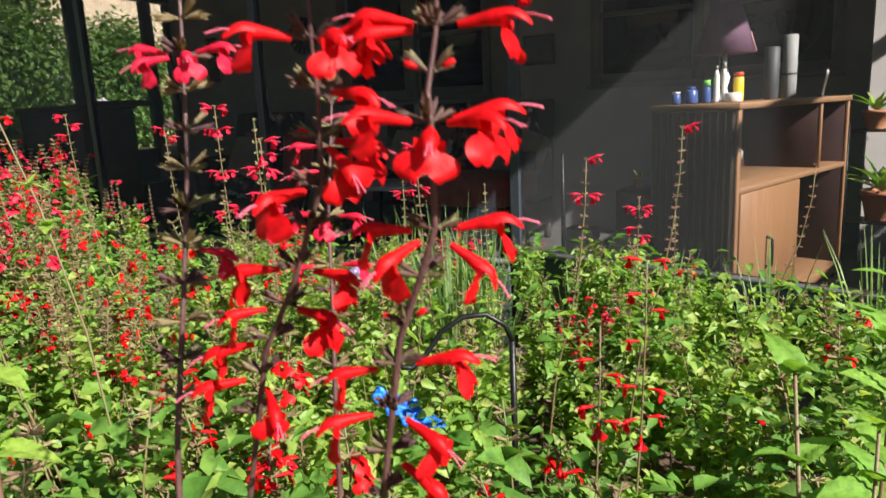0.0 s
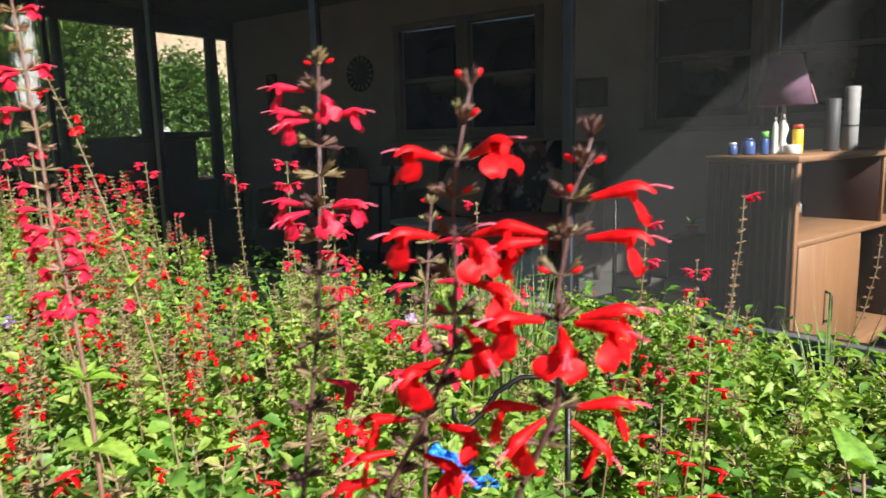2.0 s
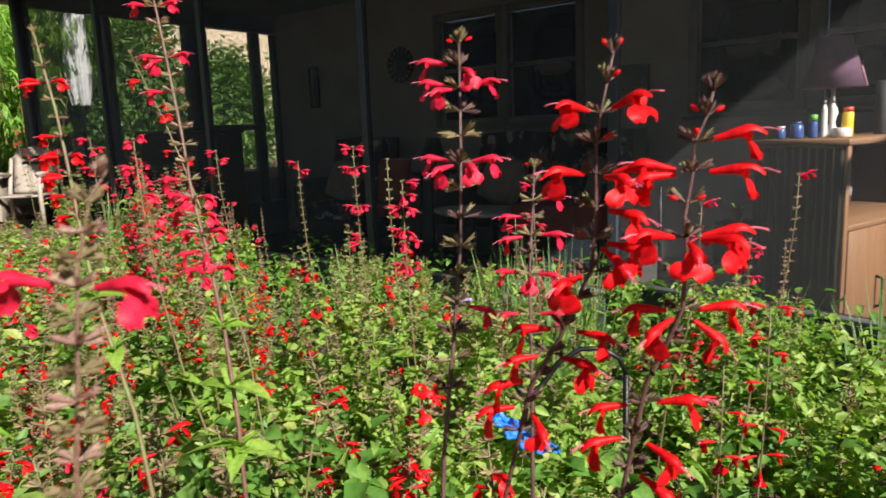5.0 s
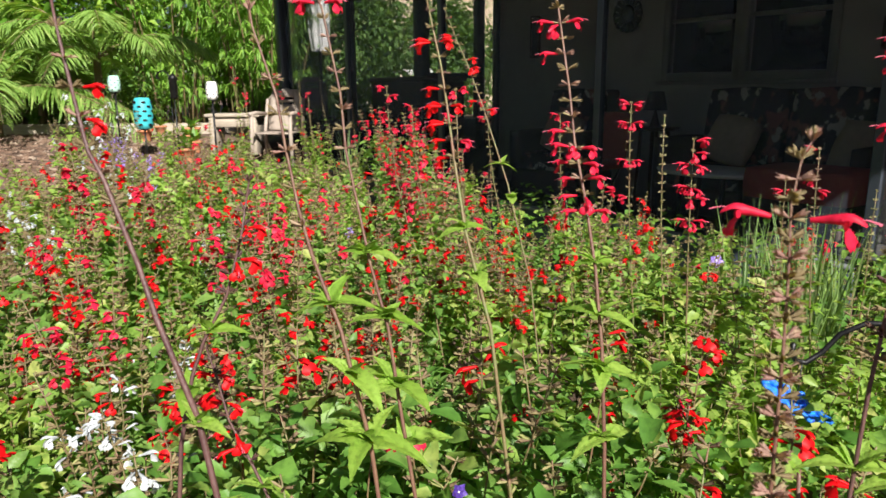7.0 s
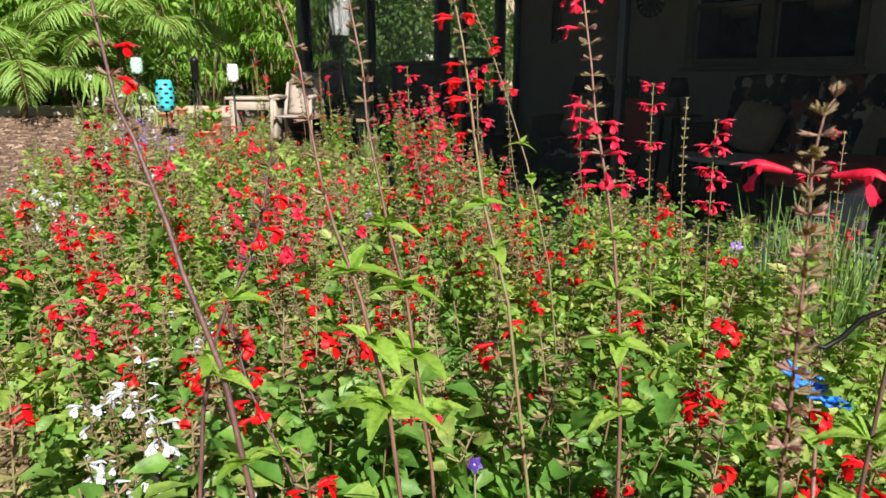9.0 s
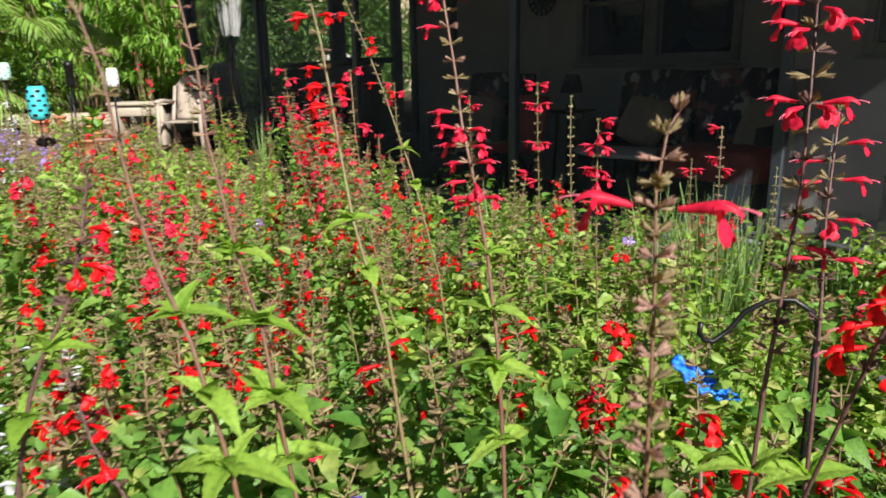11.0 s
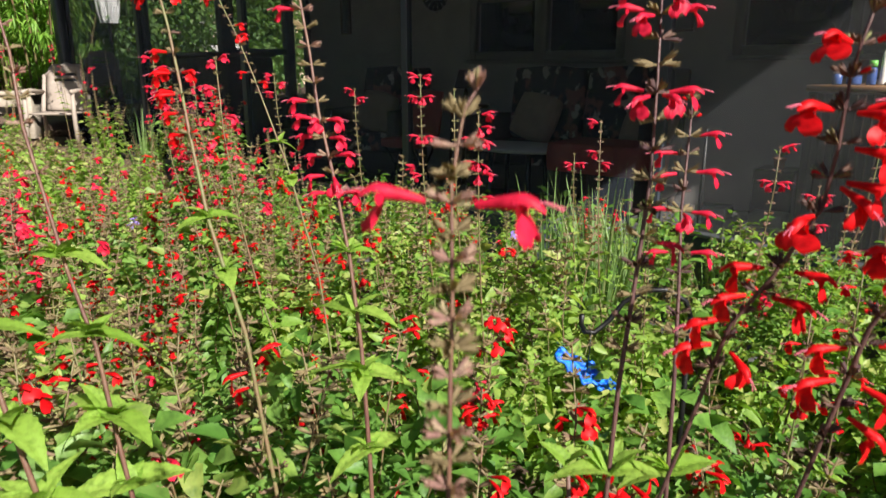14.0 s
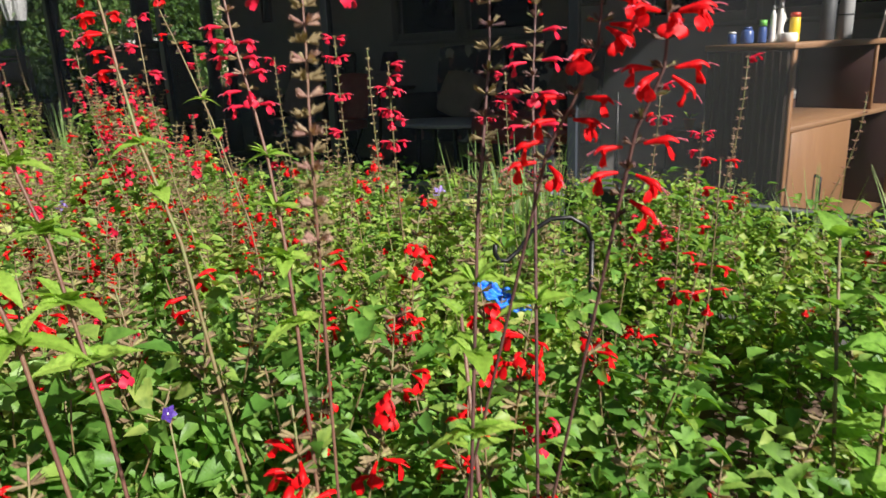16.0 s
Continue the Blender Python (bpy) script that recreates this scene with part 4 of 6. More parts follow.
# ---- beyond the bed ----
def garden_chair(m, label="pale tan resin garden chair with a slotted back"):
    c = thing("garden_chair", label, "chair", m, "garden chairs")
    rows = [[(-0.22 + 0.44 * j / 6, -0.20 + 0.42 * i / 5, 0.42 - 0.02 * math.sin(math.pi * i / 5) * math.sin(math.pi * j / 6)) for j in range(7)] for i in range(6)]
    s = part("seat", Geo().add(*grid(rows)), RESIN, c)
    s.modifiers.new("thickness", "SOLIDIFY").thickness = 0.02
    cols, rws = 10, 16
    v = []
    for i in range(rws + 1):
        u = i / rws
        half = 0.21 * (1 - 0.25 * max(0.0, u - 0.75) ** 2 * 16)
        v.append([((2 * j / cols - 1) * half, 0.22 + 0.15 * u - 0.03 * (1 - (2 * j / cols - 1) ** 2), 0.43 + 0.51 * u) for j in range(cols + 1)])
    verts, faces = grid(v)
    keep = [f for n, f in enumerate(faces) if not (n // cols in (10, 12) and 2 <= n % cols <= 7)]
    bk = part("backrest", Geo().add(verts, keep), RESIN, c, "moulded back with two slots")
    bk.modifiers.new("thickness", "SOLIDIFY").thickness = 0.016
    part("back_rail", Geo().add(*tube([(-0.24, 0.34, 0.80), (-0.12, 0.36, 0.90), (0, 0.375, 0.94), (0.12, 0.36, 0.90), (0.24, 0.34, 0.80)], 0.02, 8)), RESIN, c)
    for x in (-0.25, 0.25):
        part("leg", Geo().add(*tube([(x * 1.08, -0.24, 0), (x, -0.2, 0.42), (x, -0.18, 0.64)], [0.022, 0.026, 0.022], 8)), RESIN, c)
        part("leg", Geo().add(*tube([(x * 1.1, 0.30, 0), (x, 0.22, 0.42), (x * 0.96, 0.34, 0.82)], [0.022, 0.026, 0.02], 8)), RESIN, c)
        part("armrest", Geo().add(*tube([(x, -0.22, 0.645), (x * 1.04, 0.0, 0.655), (x, 0.30, 0.63)], 0.024, 8)), RESIN, c)
    return c


def on_ground(x, y, turn=0.0, lift=0.0):
    return Matrix.Translation((x, y, ground_height(x, y) + lift)) @ Matrix.Rotation(radians(turn), 4, "Z")


chair = garden_chair(on_ground(-4.51, 4.96, 20, 0.03) @ Matrix.Diagonal((0.75, 0.75, 0.75, 1)))
copy_thing(chair, PORCH @ Matrix.Translation((-7.4, 1.0, 0.40)) @ Matrix.Rotation(radians(60), 4, "Z"))


def bench():
    b = thing("garden_bench", "low weathered timber garden bench", "bench", on_ground(-5.24, 5.17, 32))
    for k in range(4):
        part("plank", Geo().add(*block(-0.27, -0.18 + 0.095 * k, 0.38, 0.27, -0.095 + 0.095 * k, 0.41, 0.004)), TIMBER, b)
    for x in (-0.2, 0.2):
        part("leg", Geo().add(*block(x - 0.03, -0.17, 0, x + 0.03, 0.19, 0.379, 0.006)), TIMBER, b)
    part("apron", Geo().add(*block(-0.169, -0.15, 0.28, 0.169, -0.12, 0.379, 0.004)), TIMBER, b)


bench()


def lantern(x, y, z0, r, h, mat, label, stand):
    t = thing("lantern", label, "lantern", Matrix.Translation((x, y, z0)), "garden lanterns")
    g = Geo()
    rows, n = 6, 12
    hw, hh = (0.22, 0.035) if mat is TEAL else (0.13, 0.022)
    g.add(*turned([(r * 0.80, 0), (r * 0.95, h * 0.15), (r, h * 0.5), (r * 0.92, h * 0.85), (r * 0.7, h)], 18))
    part("body", g, mat, t)
    for i in range(rows):
        for k in range(n // 2):
            a = 2 * math.pi * (k + 0.5 * (i % 2)) / (n // 2)
            if k == 0:
                hole = Geo().put(cushion(-0.004, -r * hw, -h * hh, 0.004, r * hw, h * hh, 0.6, 3), IDENT).mesh("opening", BLACK_IRON)
            zz = h * (0.14 + 0.72 * i / (rows - 1))
            p = part("opening", hole, None, t)
            p.matrix_basis = Matrix.Rotation(a, 4, "Z") @ Matrix.Translation((r * 0.975, 0, zz))
    part("handle", Geo().add(*tube([(r * 0.7 * math.cos(a), 0, h + 0.06 * h * math.sin(a) * 5) for a in [math.pi * i / 8 for i in range(9)]], 0.004, 5)), BLACK_IRON, t)
    g0 = ground_height(x, y)
    if stand:
        s = thing("lantern_stand", "thin black iron pole under a lantern", "pole", Matrix.Translation((x, y, g0)))
        part("shaft", Geo().add(*tube([(0, 0, -0.03), (0, 0, z0 - g0 - 0.0105)], 0.009, 8)), BLACK_IRON, s)
        part("cap", Geo().add(*turned([(0.012, z0 - g0 - 0.012), (0.04, z0 - g0 - 0.006), (0.042, z0 - g0)], 12)), BLACK_IRON, s)


def hanger(x, y, h, reach, label="black iron shepherd's hook", turn=0.0):
    g0 = ground_height(x, y)
    t = thing("garden_hook", label, "plant hook", Matrix.Translation((x, y, g0)) @ Matrix.Rotation(radians(turn), 4, "Z"))
    part("pole", Geo().add(*tube([(0, 0, -0.05), (0, 0, h * 0.6), (0, 0, h)], 0.006, 8)), BLACK_IRON, t)
    arc = [(-reach / 2 + reach / 2 * math.cos(a), 0, h + reach * 0.42 * math.sin(a)) for a in [math.pi * i / 10 for i in range(9)]]
    tip = arc[-1]
    arc += [(tip[0] - reach * 0.10, 0, tip[2] - reach * 0.16), (tip[0] - reach * 0.04, 0, tip[2] - reach * 0.24), (tip[0] + reach * 0.08, 0, tip[2] - reach * 0.2)]
    part("crook", Geo().add(*tube(arc, 0.006, 8)), BLACK_IRON, t)
    return t


lantern(-5.68, 4.42, 0.585, 0.088, 0.29, TEAL, "teal pierced metal lantern on a thin pole", True)
hanger(-4.98, 4.17, 0.86, 0.16)
lantern(-4.60, 4.28, 0.86, 0.05, 0.15, WHITE_PAINT, "white pierced lantern on a thin pole", True)
lantern(-6.30, 4.60, 0.93, 0.06, 0.16, MINT, "mint green glass lantern on a thin pole", True)
t = thing("bird_feeder", "black tubular bird feeder on a pole", "bird feeder", on_ground(-4.88, 4.12))
part("pole", Geo().add(*tube([(0, 0, -0.05), (0, 0, 0.7)], 0.007, 8)), BLACK_IRON, t)
part("tube", Geo().add(*turned([(0.02, 0.701), (0.032, 0.72), (0.032, 0.86), (0.045, 0.87), (0.01, 0.91)], 14)), BLACK_IRON, t)
for x, y, r, s in ((-6.2, 5.45, 0.09, 11), (-6.0, 5.2, 0.07, 12), (-6.55, 5.1, 0.08, 13), (-6.9, 5.6, 0.07, 14), (-5.35, 4.62, 0.085, 15), (-5.62, 4.95, 0.075, 16)):
    pot_plant(on_ground(x, y), r, "flowering plant in a terracotta pot on the terrace", seed=s, n=20)


def edging():
    t = thing("timber_edging", "weathered timber edging along the path", "edging", on_ground(-8.3, 5.2, 31, 0.02))
    for k in range(4):
        part("sleeper", Geo().add(*block(-2.2 + 1.1 * k, -0.08, -0.1, -1.11 + 1.1 * k, 0.08, 0.10, 0.012)), TIMBER, t)


edging()


def leafy_mass(rnd, g, centre, radii, count, shape, size, flat=0.35):
    """Leaves in clumps through an uneven ellipsoid, thicker towards its outside."""
    clumps = []
    for _ in range(max(6, count // 45)):
        d = Vector((rnd.gauss(0, 1), rnd.gauss(0, 1), rnd.gauss(0, 1))).normalized()
        rr = rnd.uniform(0.55, 1.05) ** 0.7
        clumps.append(Vector((d.x * radii[0] * rr, d.y * radii[1] * rr, d.z * radii[2] * rr)))
    spread = min(radii) * 0.34
    for _ in range(count):
        c = rnd.choice(clumps)
        p = Vector(centre) + c + Vector((rnd.gauss(0, spread), rnd.gauss(0, spread), rnd.gauss(0, spread * 0.8)))
        if p.z < 0.05:
            continue
        d = Vector((rnd.gauss(0, 1), rnd.gauss(0, 1), rnd.gauss(-0.2, flat))) + c.normalized() * 0.6
        g.put(shape, facing(p, d, roll=rnd.uniform(-0.6, 0.6), size=size * rnd.uniform(0.6, 1.3)))


def bush(x, y, radii, count, size, mat, label, seed, lift=0.0, shape=SLEAF, name="shrub"):
    rnd = random.Random(seed)
    t = thing(name, label, "shrub", on_ground(x, y))
    g = Geo()
    for k in range(7):
        a = rnd.uniform(0, 6.28)
        g.add(*tube([(0.1 * math.cos(a), 0.1 * math.sin(a), -0.05), (radii[0] * 0.3 * math.cos(a), radii[1] * 0.3 * math.sin(a), radii[2] * 0.8), (radii[0] * 0.6 * math.cos(a), radii[1] * 0.6 * math.sin(a), radii[2] * 1.5)], [0.035, 0.022, 0.008], 6))
    part("trunk", g, BARK, t)
    g = Geo()
    leafy_mass(rnd, g, (0, 0, radii[2] + lift), radii, count, shape, size)
    tagged(part("crown", g, mat, t), kind="stuff")
    return t


def bamboo(x, y, seed, height=3.6, canes=26, label="dense bamboo clump with drooping narrow leaves"):
    rnd = random.Random(seed)
    t = thing("bamboo", label, "bamboo", on_ground(x, y))
    gc, gl = Geo(), Geo()
    for _ in range(canes):
        a, r = rnd.uniform(0, 6.28), 0.55 * rnd.random() ** 0.5
        lean, h = rnd.uniform(0.3, 1.3), height * rnd.uniform(0.65, 1.05)
        b = Vector((r * math.cos(a), r * math.sin(a), -0.05))
        o = Vector((math.cos(a), math.sin(a), 0)) * lean
        pts = [b + o * (k / 6) ** 2 + Vector((0, 0, h * (k / 6) * (1 - 0.12 * (k / 6) ** 3))) for k in range(7)]
        gc.add(*tube(pts, [0.016, 0.015, 0.014, 0.012, 0.009, 0.006, 0.003], 6))
        for k in range(34):
            u = rnd.uniform(0.12, 1.0) * 6
            i = min(5, int(u))
            p = pts[i].lerp(pts[i + 1], u - i)
            az, ln = rnd.uniform(0, 360), rnd.uniform(0.1, 0.45)
            d = polar(az, rnd.uniform(0, 40))
            q = p + d * ln + Vector((0, 0, -0.1 * ln))
            for _ in range(9):
                gl.put(NARROW, facing(p.lerp(q, rnd.uniform(0.5, 1.1)), polar(az + rnd.uniform(-75, 75), rnd.uniform(-75, 5)), roll=rnd.uniform(-0.5, 0.5), size=rnd.uniform(0.12, 0.22)))
    tagged(part("bamboo_growth", gc, STEM, t, "green bamboo canes"), kind="stuff")
    tagged(part("foliage", gl, BAMBOO, t, "bright green narrow bamboo leaves"), kind="stuff")
    return t


bamboo(-7.6, 8.2, 21)
bamboo(-9.0, 7.6, 22, 3.9)
bamboo(-9.1, 9.6, 23, 4.4)
bush(-10.6, 6.6, (1.5, 1.3, 1.5), 3600, 0.16, SHRUB, "bright green broadleaf hedge shrub", 31)
bush(-12.2, 5.2, (1.6, 1.4, 1.7), 3600, 0.17, SHRUB, "tall green broadleaf hedge shrub", 32)
bush(-13.4, 8.0, (2.2, 1.8, 2.6), 4200, 0.2, SHRUB, "large garden tree with dense foliage", 33)
bush(-10.8, 10.6, (2.2, 1.8, 2.8), 4200, 0.2, SHRUB, "large leafy tree behind bamboo", 34)
bush(-14.0, 3.0, (1.8, 1.6, 2.0), 3600, 0.18, SHRUB, "green hedge shrub beside the path", 35)
bush(-9.9, 5.7, (0.7, 0.5, 0.4), 900, 0.09, BUSH, "low dark green shrub on the terrace", 36)
bush(-8.4, 6.2, (0.6, 0.5, 0.4), 800, 0.08, BUSH, "low dark green shrub by the bamboo", 37)
q = PORCH @ Vector((-10.2, 5.4, 0))
bush(q.x, q.y, (0.66, 0.66, 1.05), 13000, 0.11, BUSH, "rounded dark green shrub beyond the porch", 38)
q = PORCH @ Vector((-9.4, 2.75, 0))
bush(q.x, q.y, (0.8, 0.8, 1.45), 13000, 0.10, BUSH, "dark green tree beyond the porch end", 39)
q = PORCH @ Vector((-11.6, 3.4, 0))
bush(q.x, q.y, (1.0, 1.0, 1.9), 9000, 0.09, BUSH, "tall dark green tree near a beige house", 40)


def furled_umbrella(m):
    """A closed patio umbrella: its canvas hangs in folds round the pole."""
    t = thing("patio_umbrella", "furled pale grey canvas umbrella standing beyond the porch", "umbrella", m)
    part("pole", Geo().add(*tube([(0, 0, 0.05), (0, 0, 2.84)], 0.02, 8)), BLACK_IRON, t)
    part("base", Geo().add(*turned([(0.24, 0), (0.25, 0.02), (0.22, 0.05), (0.05, 0.07), (0.04, 0.14)], 20)), SLAB, t)
    rows = []
    for i in range(15):
        u = i / 14
        r = 0.03 + 0.11 * math.sin(math.pi * min(1, 0.08 + 0.75 * u)) + 0.012 * math.sin(9 * u)
        rows.append([(r * (1 + 0.28 * math.cos(8 * a)) * math.cos(a), r * (1 + 0.28 * math.cos(8 * a)) * math.sin(a), 2.85 - 1.78 * u) for a in [2 * math.pi * k / 48 for k in range(49)]])
    part("canopy", Geo().add(*grid(rows)), CURTAIN, t, "pale grey canvas in folds")


q = PORCH @ Vector((-8.47, 1.71, 0))
furled_umbrella(on_ground(q.x, q.y))


def palm(x, y, seed, fronds, reach, label, crown=0.5):
    rnd = random.Random(seed)
    t = thing("areca_palm", label, "palm", on_ground(x, y))
    part("trunk", Geo().add(*tube([(0, 0, -0.05), (0.02, 0, crown * 0.55), (0, 0.02, crown + 0.05)], [0.06, 0.05, 0.04], 8)), STEM, t)
    for k in range(fronds):
        az = 360 * k / fronds + rnd.uniform(-14, 14)
        up = rnd.uniform(10, 60)
        h = polar(az, 0)
        rch = reach * rnd.uniform(0.75, 1.1)
        pts = []
        for i in range(9):
            u = i / 8
            pts.append(Vector((0, 0, crown)) + h * rch * (u * math.cos(radians(up)) + 0.28 * u * u) + Vector((0, 0, rch * (math.sin(radians(up)) * u - 0.55 * u * u * u))))
        g = Geo().add(*tube(pts, [0.012 - 0.0012 * i for i in range(9)], 5))
        fr = part("frond", g, STEM, t)
        gl = Geo()
        side = Vector((0, 0, 1)).cross(h)
        for i in range(56):
            u = 0.12 + 0.88 * i / 56
            j = min(7, int(u * 8))
            p = pts[j].lerp(pts[j + 1], u * 8 - j)
            along = (pts[j + 1] - pts[j]).normalized()
            for sgn in (-1, 1):
                d = along * 0.75 + side * sgn * 0.9 + Vector((0, 0, rnd.uniform(-0.45, 0.1)))
                gl.put(PALMLET, facing(p, d, roll=rnd.uniform(-0.4, 0.4), size=rch * 0.28 * math.sin(0.35 + 2.5 * u) * rnd.uniform(0.85, 1.1)))
        tagged(part("leaflet_fan", gl, PALM, fr, "arching bright palm leaflets"), kind="stuff")
    return t


palm(-7.75, 5.45, 51, 15, 1.5, "areca palm with arching feathery fronds", 0.9)
palm(-8.3, 4.5, 52, 16, 1.6, "large areca palm with arching fronds")
palm(-9.2, 5.6, 53, 12, 1.5, "areca palm beside the terrace")

# neighbouring house, seen through the far screens
t = thing("neighbour_house", "beige stucco house beyond the garden", "house", PORCH @ Matrix.Translation((-15.5, 6.0, 0.3)))
shell = wall_with_openings(-3.0, 9.0, 4.6, [(1.0, 1.1, 1.9, 2.4), (5.0, 1.1, 6.2, 2.4)], 0, 0.2, -0.3)
part("wall", Geo().put((shell.v, shell.f), Matrix.Rotation(radians(90), 4, "Z")), HOUSE_BEIGE, t, smooth=False)
for y0, y1 in ((1.0, 1.9), (5.0, 6.2)):
    wdw = part("window", Geo().add(*block(-0.09, y0, 1.1, -0.06, y1, 2.4, 0)), GLASS, t)
    part("frame", Geo().add(*block(-0.05, y0 - 0.05, 1.71, 0.02, y1 + 0.05, 1.79, 0.004)), WHITE_PAINT, wdw)
part("roof", Geo().add(*block(-3.2, -3.4, 4.601, 0.5, 9.4, 4.75, 0.02)), ROOFING, t)
t = thing("white_bench", "white painted garden bench beyond the porch", "bench", PORCH @ Matrix.Translation((-9.2, 3.95, 0.42)) @ Matrix.Rotation(radians(90), 4, "Z"))
for k in range(3):
    part("plank", Geo().add(*block(-0.5, -0.15 + 0.11 * k, 0.40, 0.5, -0.05 + 0.11 * k, 0.43, 0.004)), WHITE_PAINT, t)
for k in range(3):
    part("back_plank", Geo().add(*block(-0.5, 0.18, 0.52 + 0.12 * k, 0.5, 0.21, 0.61 + 0.12 * k, 0.004)), WHITE_PAINT, t)
for x in (-0.44, 0.44):
    part("leg", Geo().add(*block(x - 0.03, -0.14, -0.05, x + 0.03, 0.179, 0.399, 0.004)), WHITE_PAINT, t)
    part("upright", Geo().add(*block(x - 0.03, 0.211, -0.05, x + 0.03, 0.25, 0.88, 0.004)), WHITE_PAINT, t)


# ---- hook with the blue dish ----
hk = thing("shepherd_hook", "black iron shepherd's hook standing among the plants", "plant hook", Matrix.Translation((0.245, 1.345, 0)))
part("pole", Geo().add(*tube([(0, 0, FLOOR - 0.08), (0, 0, 0.25), (0, 0, 0.46)], 0.0058, 8)), BLACK_IRON, hk)
crook = [(0, 0, 0.46), (-0.012, -0.005, 0.492), (-0.045, -0.01, 0.513), (-0.085, -0.018, 0.512), (-0.125, -0.03, 0.488), (-0.150, -0.04, 0.452), (-0.175, -0.05, 0.430), (-0.192, -0.055, 0.432), (-0.200, -0.06, 0.448), (-0.199, -0.06, 0.468)]
part("crook", Geo().add(*tube(crook, 0.0052, 8)), BLACK_IRON, hk)
dish = thing("hanging_dish", "glossy speckled cobalt blue leaf-shaped dish hung on wire", "ornament", Matrix.Translation((0.055, 1.285, 0.345)) @ Matrix.Rotation(radians(28), 4, "Y") @ Matrix.Rotation(radians(30), 4, "X"))
rows = []
for i in range(23):
    u = i / 22
    w = 0.030 * math.sin(math.pi * min(1, 0.06 + 0.94 * u)) ** 0.6 * (1 + 0.34 * math.sin(u * 27))
    rows.append([(-0.085 + 0.17 * u, w * (2 * j / 8 - 1), 0.016 * (2 * j / 8 - 1) ** 2 + 0.012 * (2 * u - 1) ** 2 + 0.003 * math.sin(5 * j)) for j in range(9)])
rows = [[(0.82 * x, 0.8 * y, 0.8 * z) for x, y, z in r] for r in rows]
bowl = part("bowl", Geo().add(*grid(rows)), BLUE_GLASS, dish)
bowl.modifiers.new("thickness", "SOLIDIFY").thickness = 0.006
wire = new("dish_wire", Geo().add(*tube([(0.064, 1.288, 0.430), (0.063, 1.288, 0.39), (0.060, 1.286, 0.352)], 0.0012, 5)).mesh("dish_wire", BLACK_IRON))
tagged(wire, "thin wire holding a blue dish", "wire")


# ---- salvia, the near stalks ----
def along(pts, s):
    """The point a length s down a line of points, and its direction."""
    pts = [Vector(p) for p in pts]
    for a, b in zip(pts, pts[1:]):
        d = (b - a).length
        if s <= d or b is pts[-1]:
            return a + (b - a) * (s / d), (b - a).normalized()
        s -= d


flower_meshes = {}
for key, mat in (("red", PETAL), ("rose", PETAL_PINK)):
    for k, shp in enumerate((FLOWER, FLOWER_WIDE)):
        flower_meshes[key, k] = Geo().add(*shp).mesh("flower", mat)
g = Geo()
for dy in (-0.018, 0.02):
    g.add(*tube([(0.55, 0, 0.06), (0.8, dy, 0.045), (0.93, dy * 1.8, 0.0), (0.97, dy * 2.4, -0.02)], [0.012, 0.009, 0.008, 0.013], 5))
stamen_mesh = g.mesh("stamen", PINK)
bud_mesh = Geo().add(*turned([(0.05, 0), (0.11, 0.12), (0.15, 0.34), (0.10, 0.5), (0.02, 0.55)], 9)).mesh("bud", PETAL)


CALYX_MESHES = {key: [Geo().add(*CALYX_SHAPE).add(*tube([(-0.28, 0, 0), (0.02, 0, 0)], 0.06, 5)).mesh("calyx", mat) for mat in (mats, other)] for key, mats, other in (("dark", CALYX_DARK, CALYX_DARK), ("brown", CALYX, CALYX_DARK), ("tan", CALYX_TAN, CALYX))}


def whorl_poses(rnd, n, length, flare=12):
    for k in range(n):
        d = polar((0 if k % 2 else 180) + rnd.uniform(-50, 50), flare + rnd.uniform(-18, 24))
        L = length * rnd.uniform(0.75, 1.15)
        yield facing(d * (0.001 + 0.28 * L), d, roll=rnd.uniform(-0.5, 0.5), size=L)


hero_leaf_meshes = [Geo().add(*leaf_shape(14, 0.66 - 0.05 * i, 0.55, 0.30 + 0.12 * i, 0.05, 1.0)).mesh("leaf", LEAF_HERO) for i in range(3)]


young_leaf_meshes = [Geo().add(*leaf_shape(14, 0.62 - 0.05 * i, 0.55, 0.30 + 0.12 * i, 0.06, 1.0)).mesh("leaf", LIME) for i in range(3)]


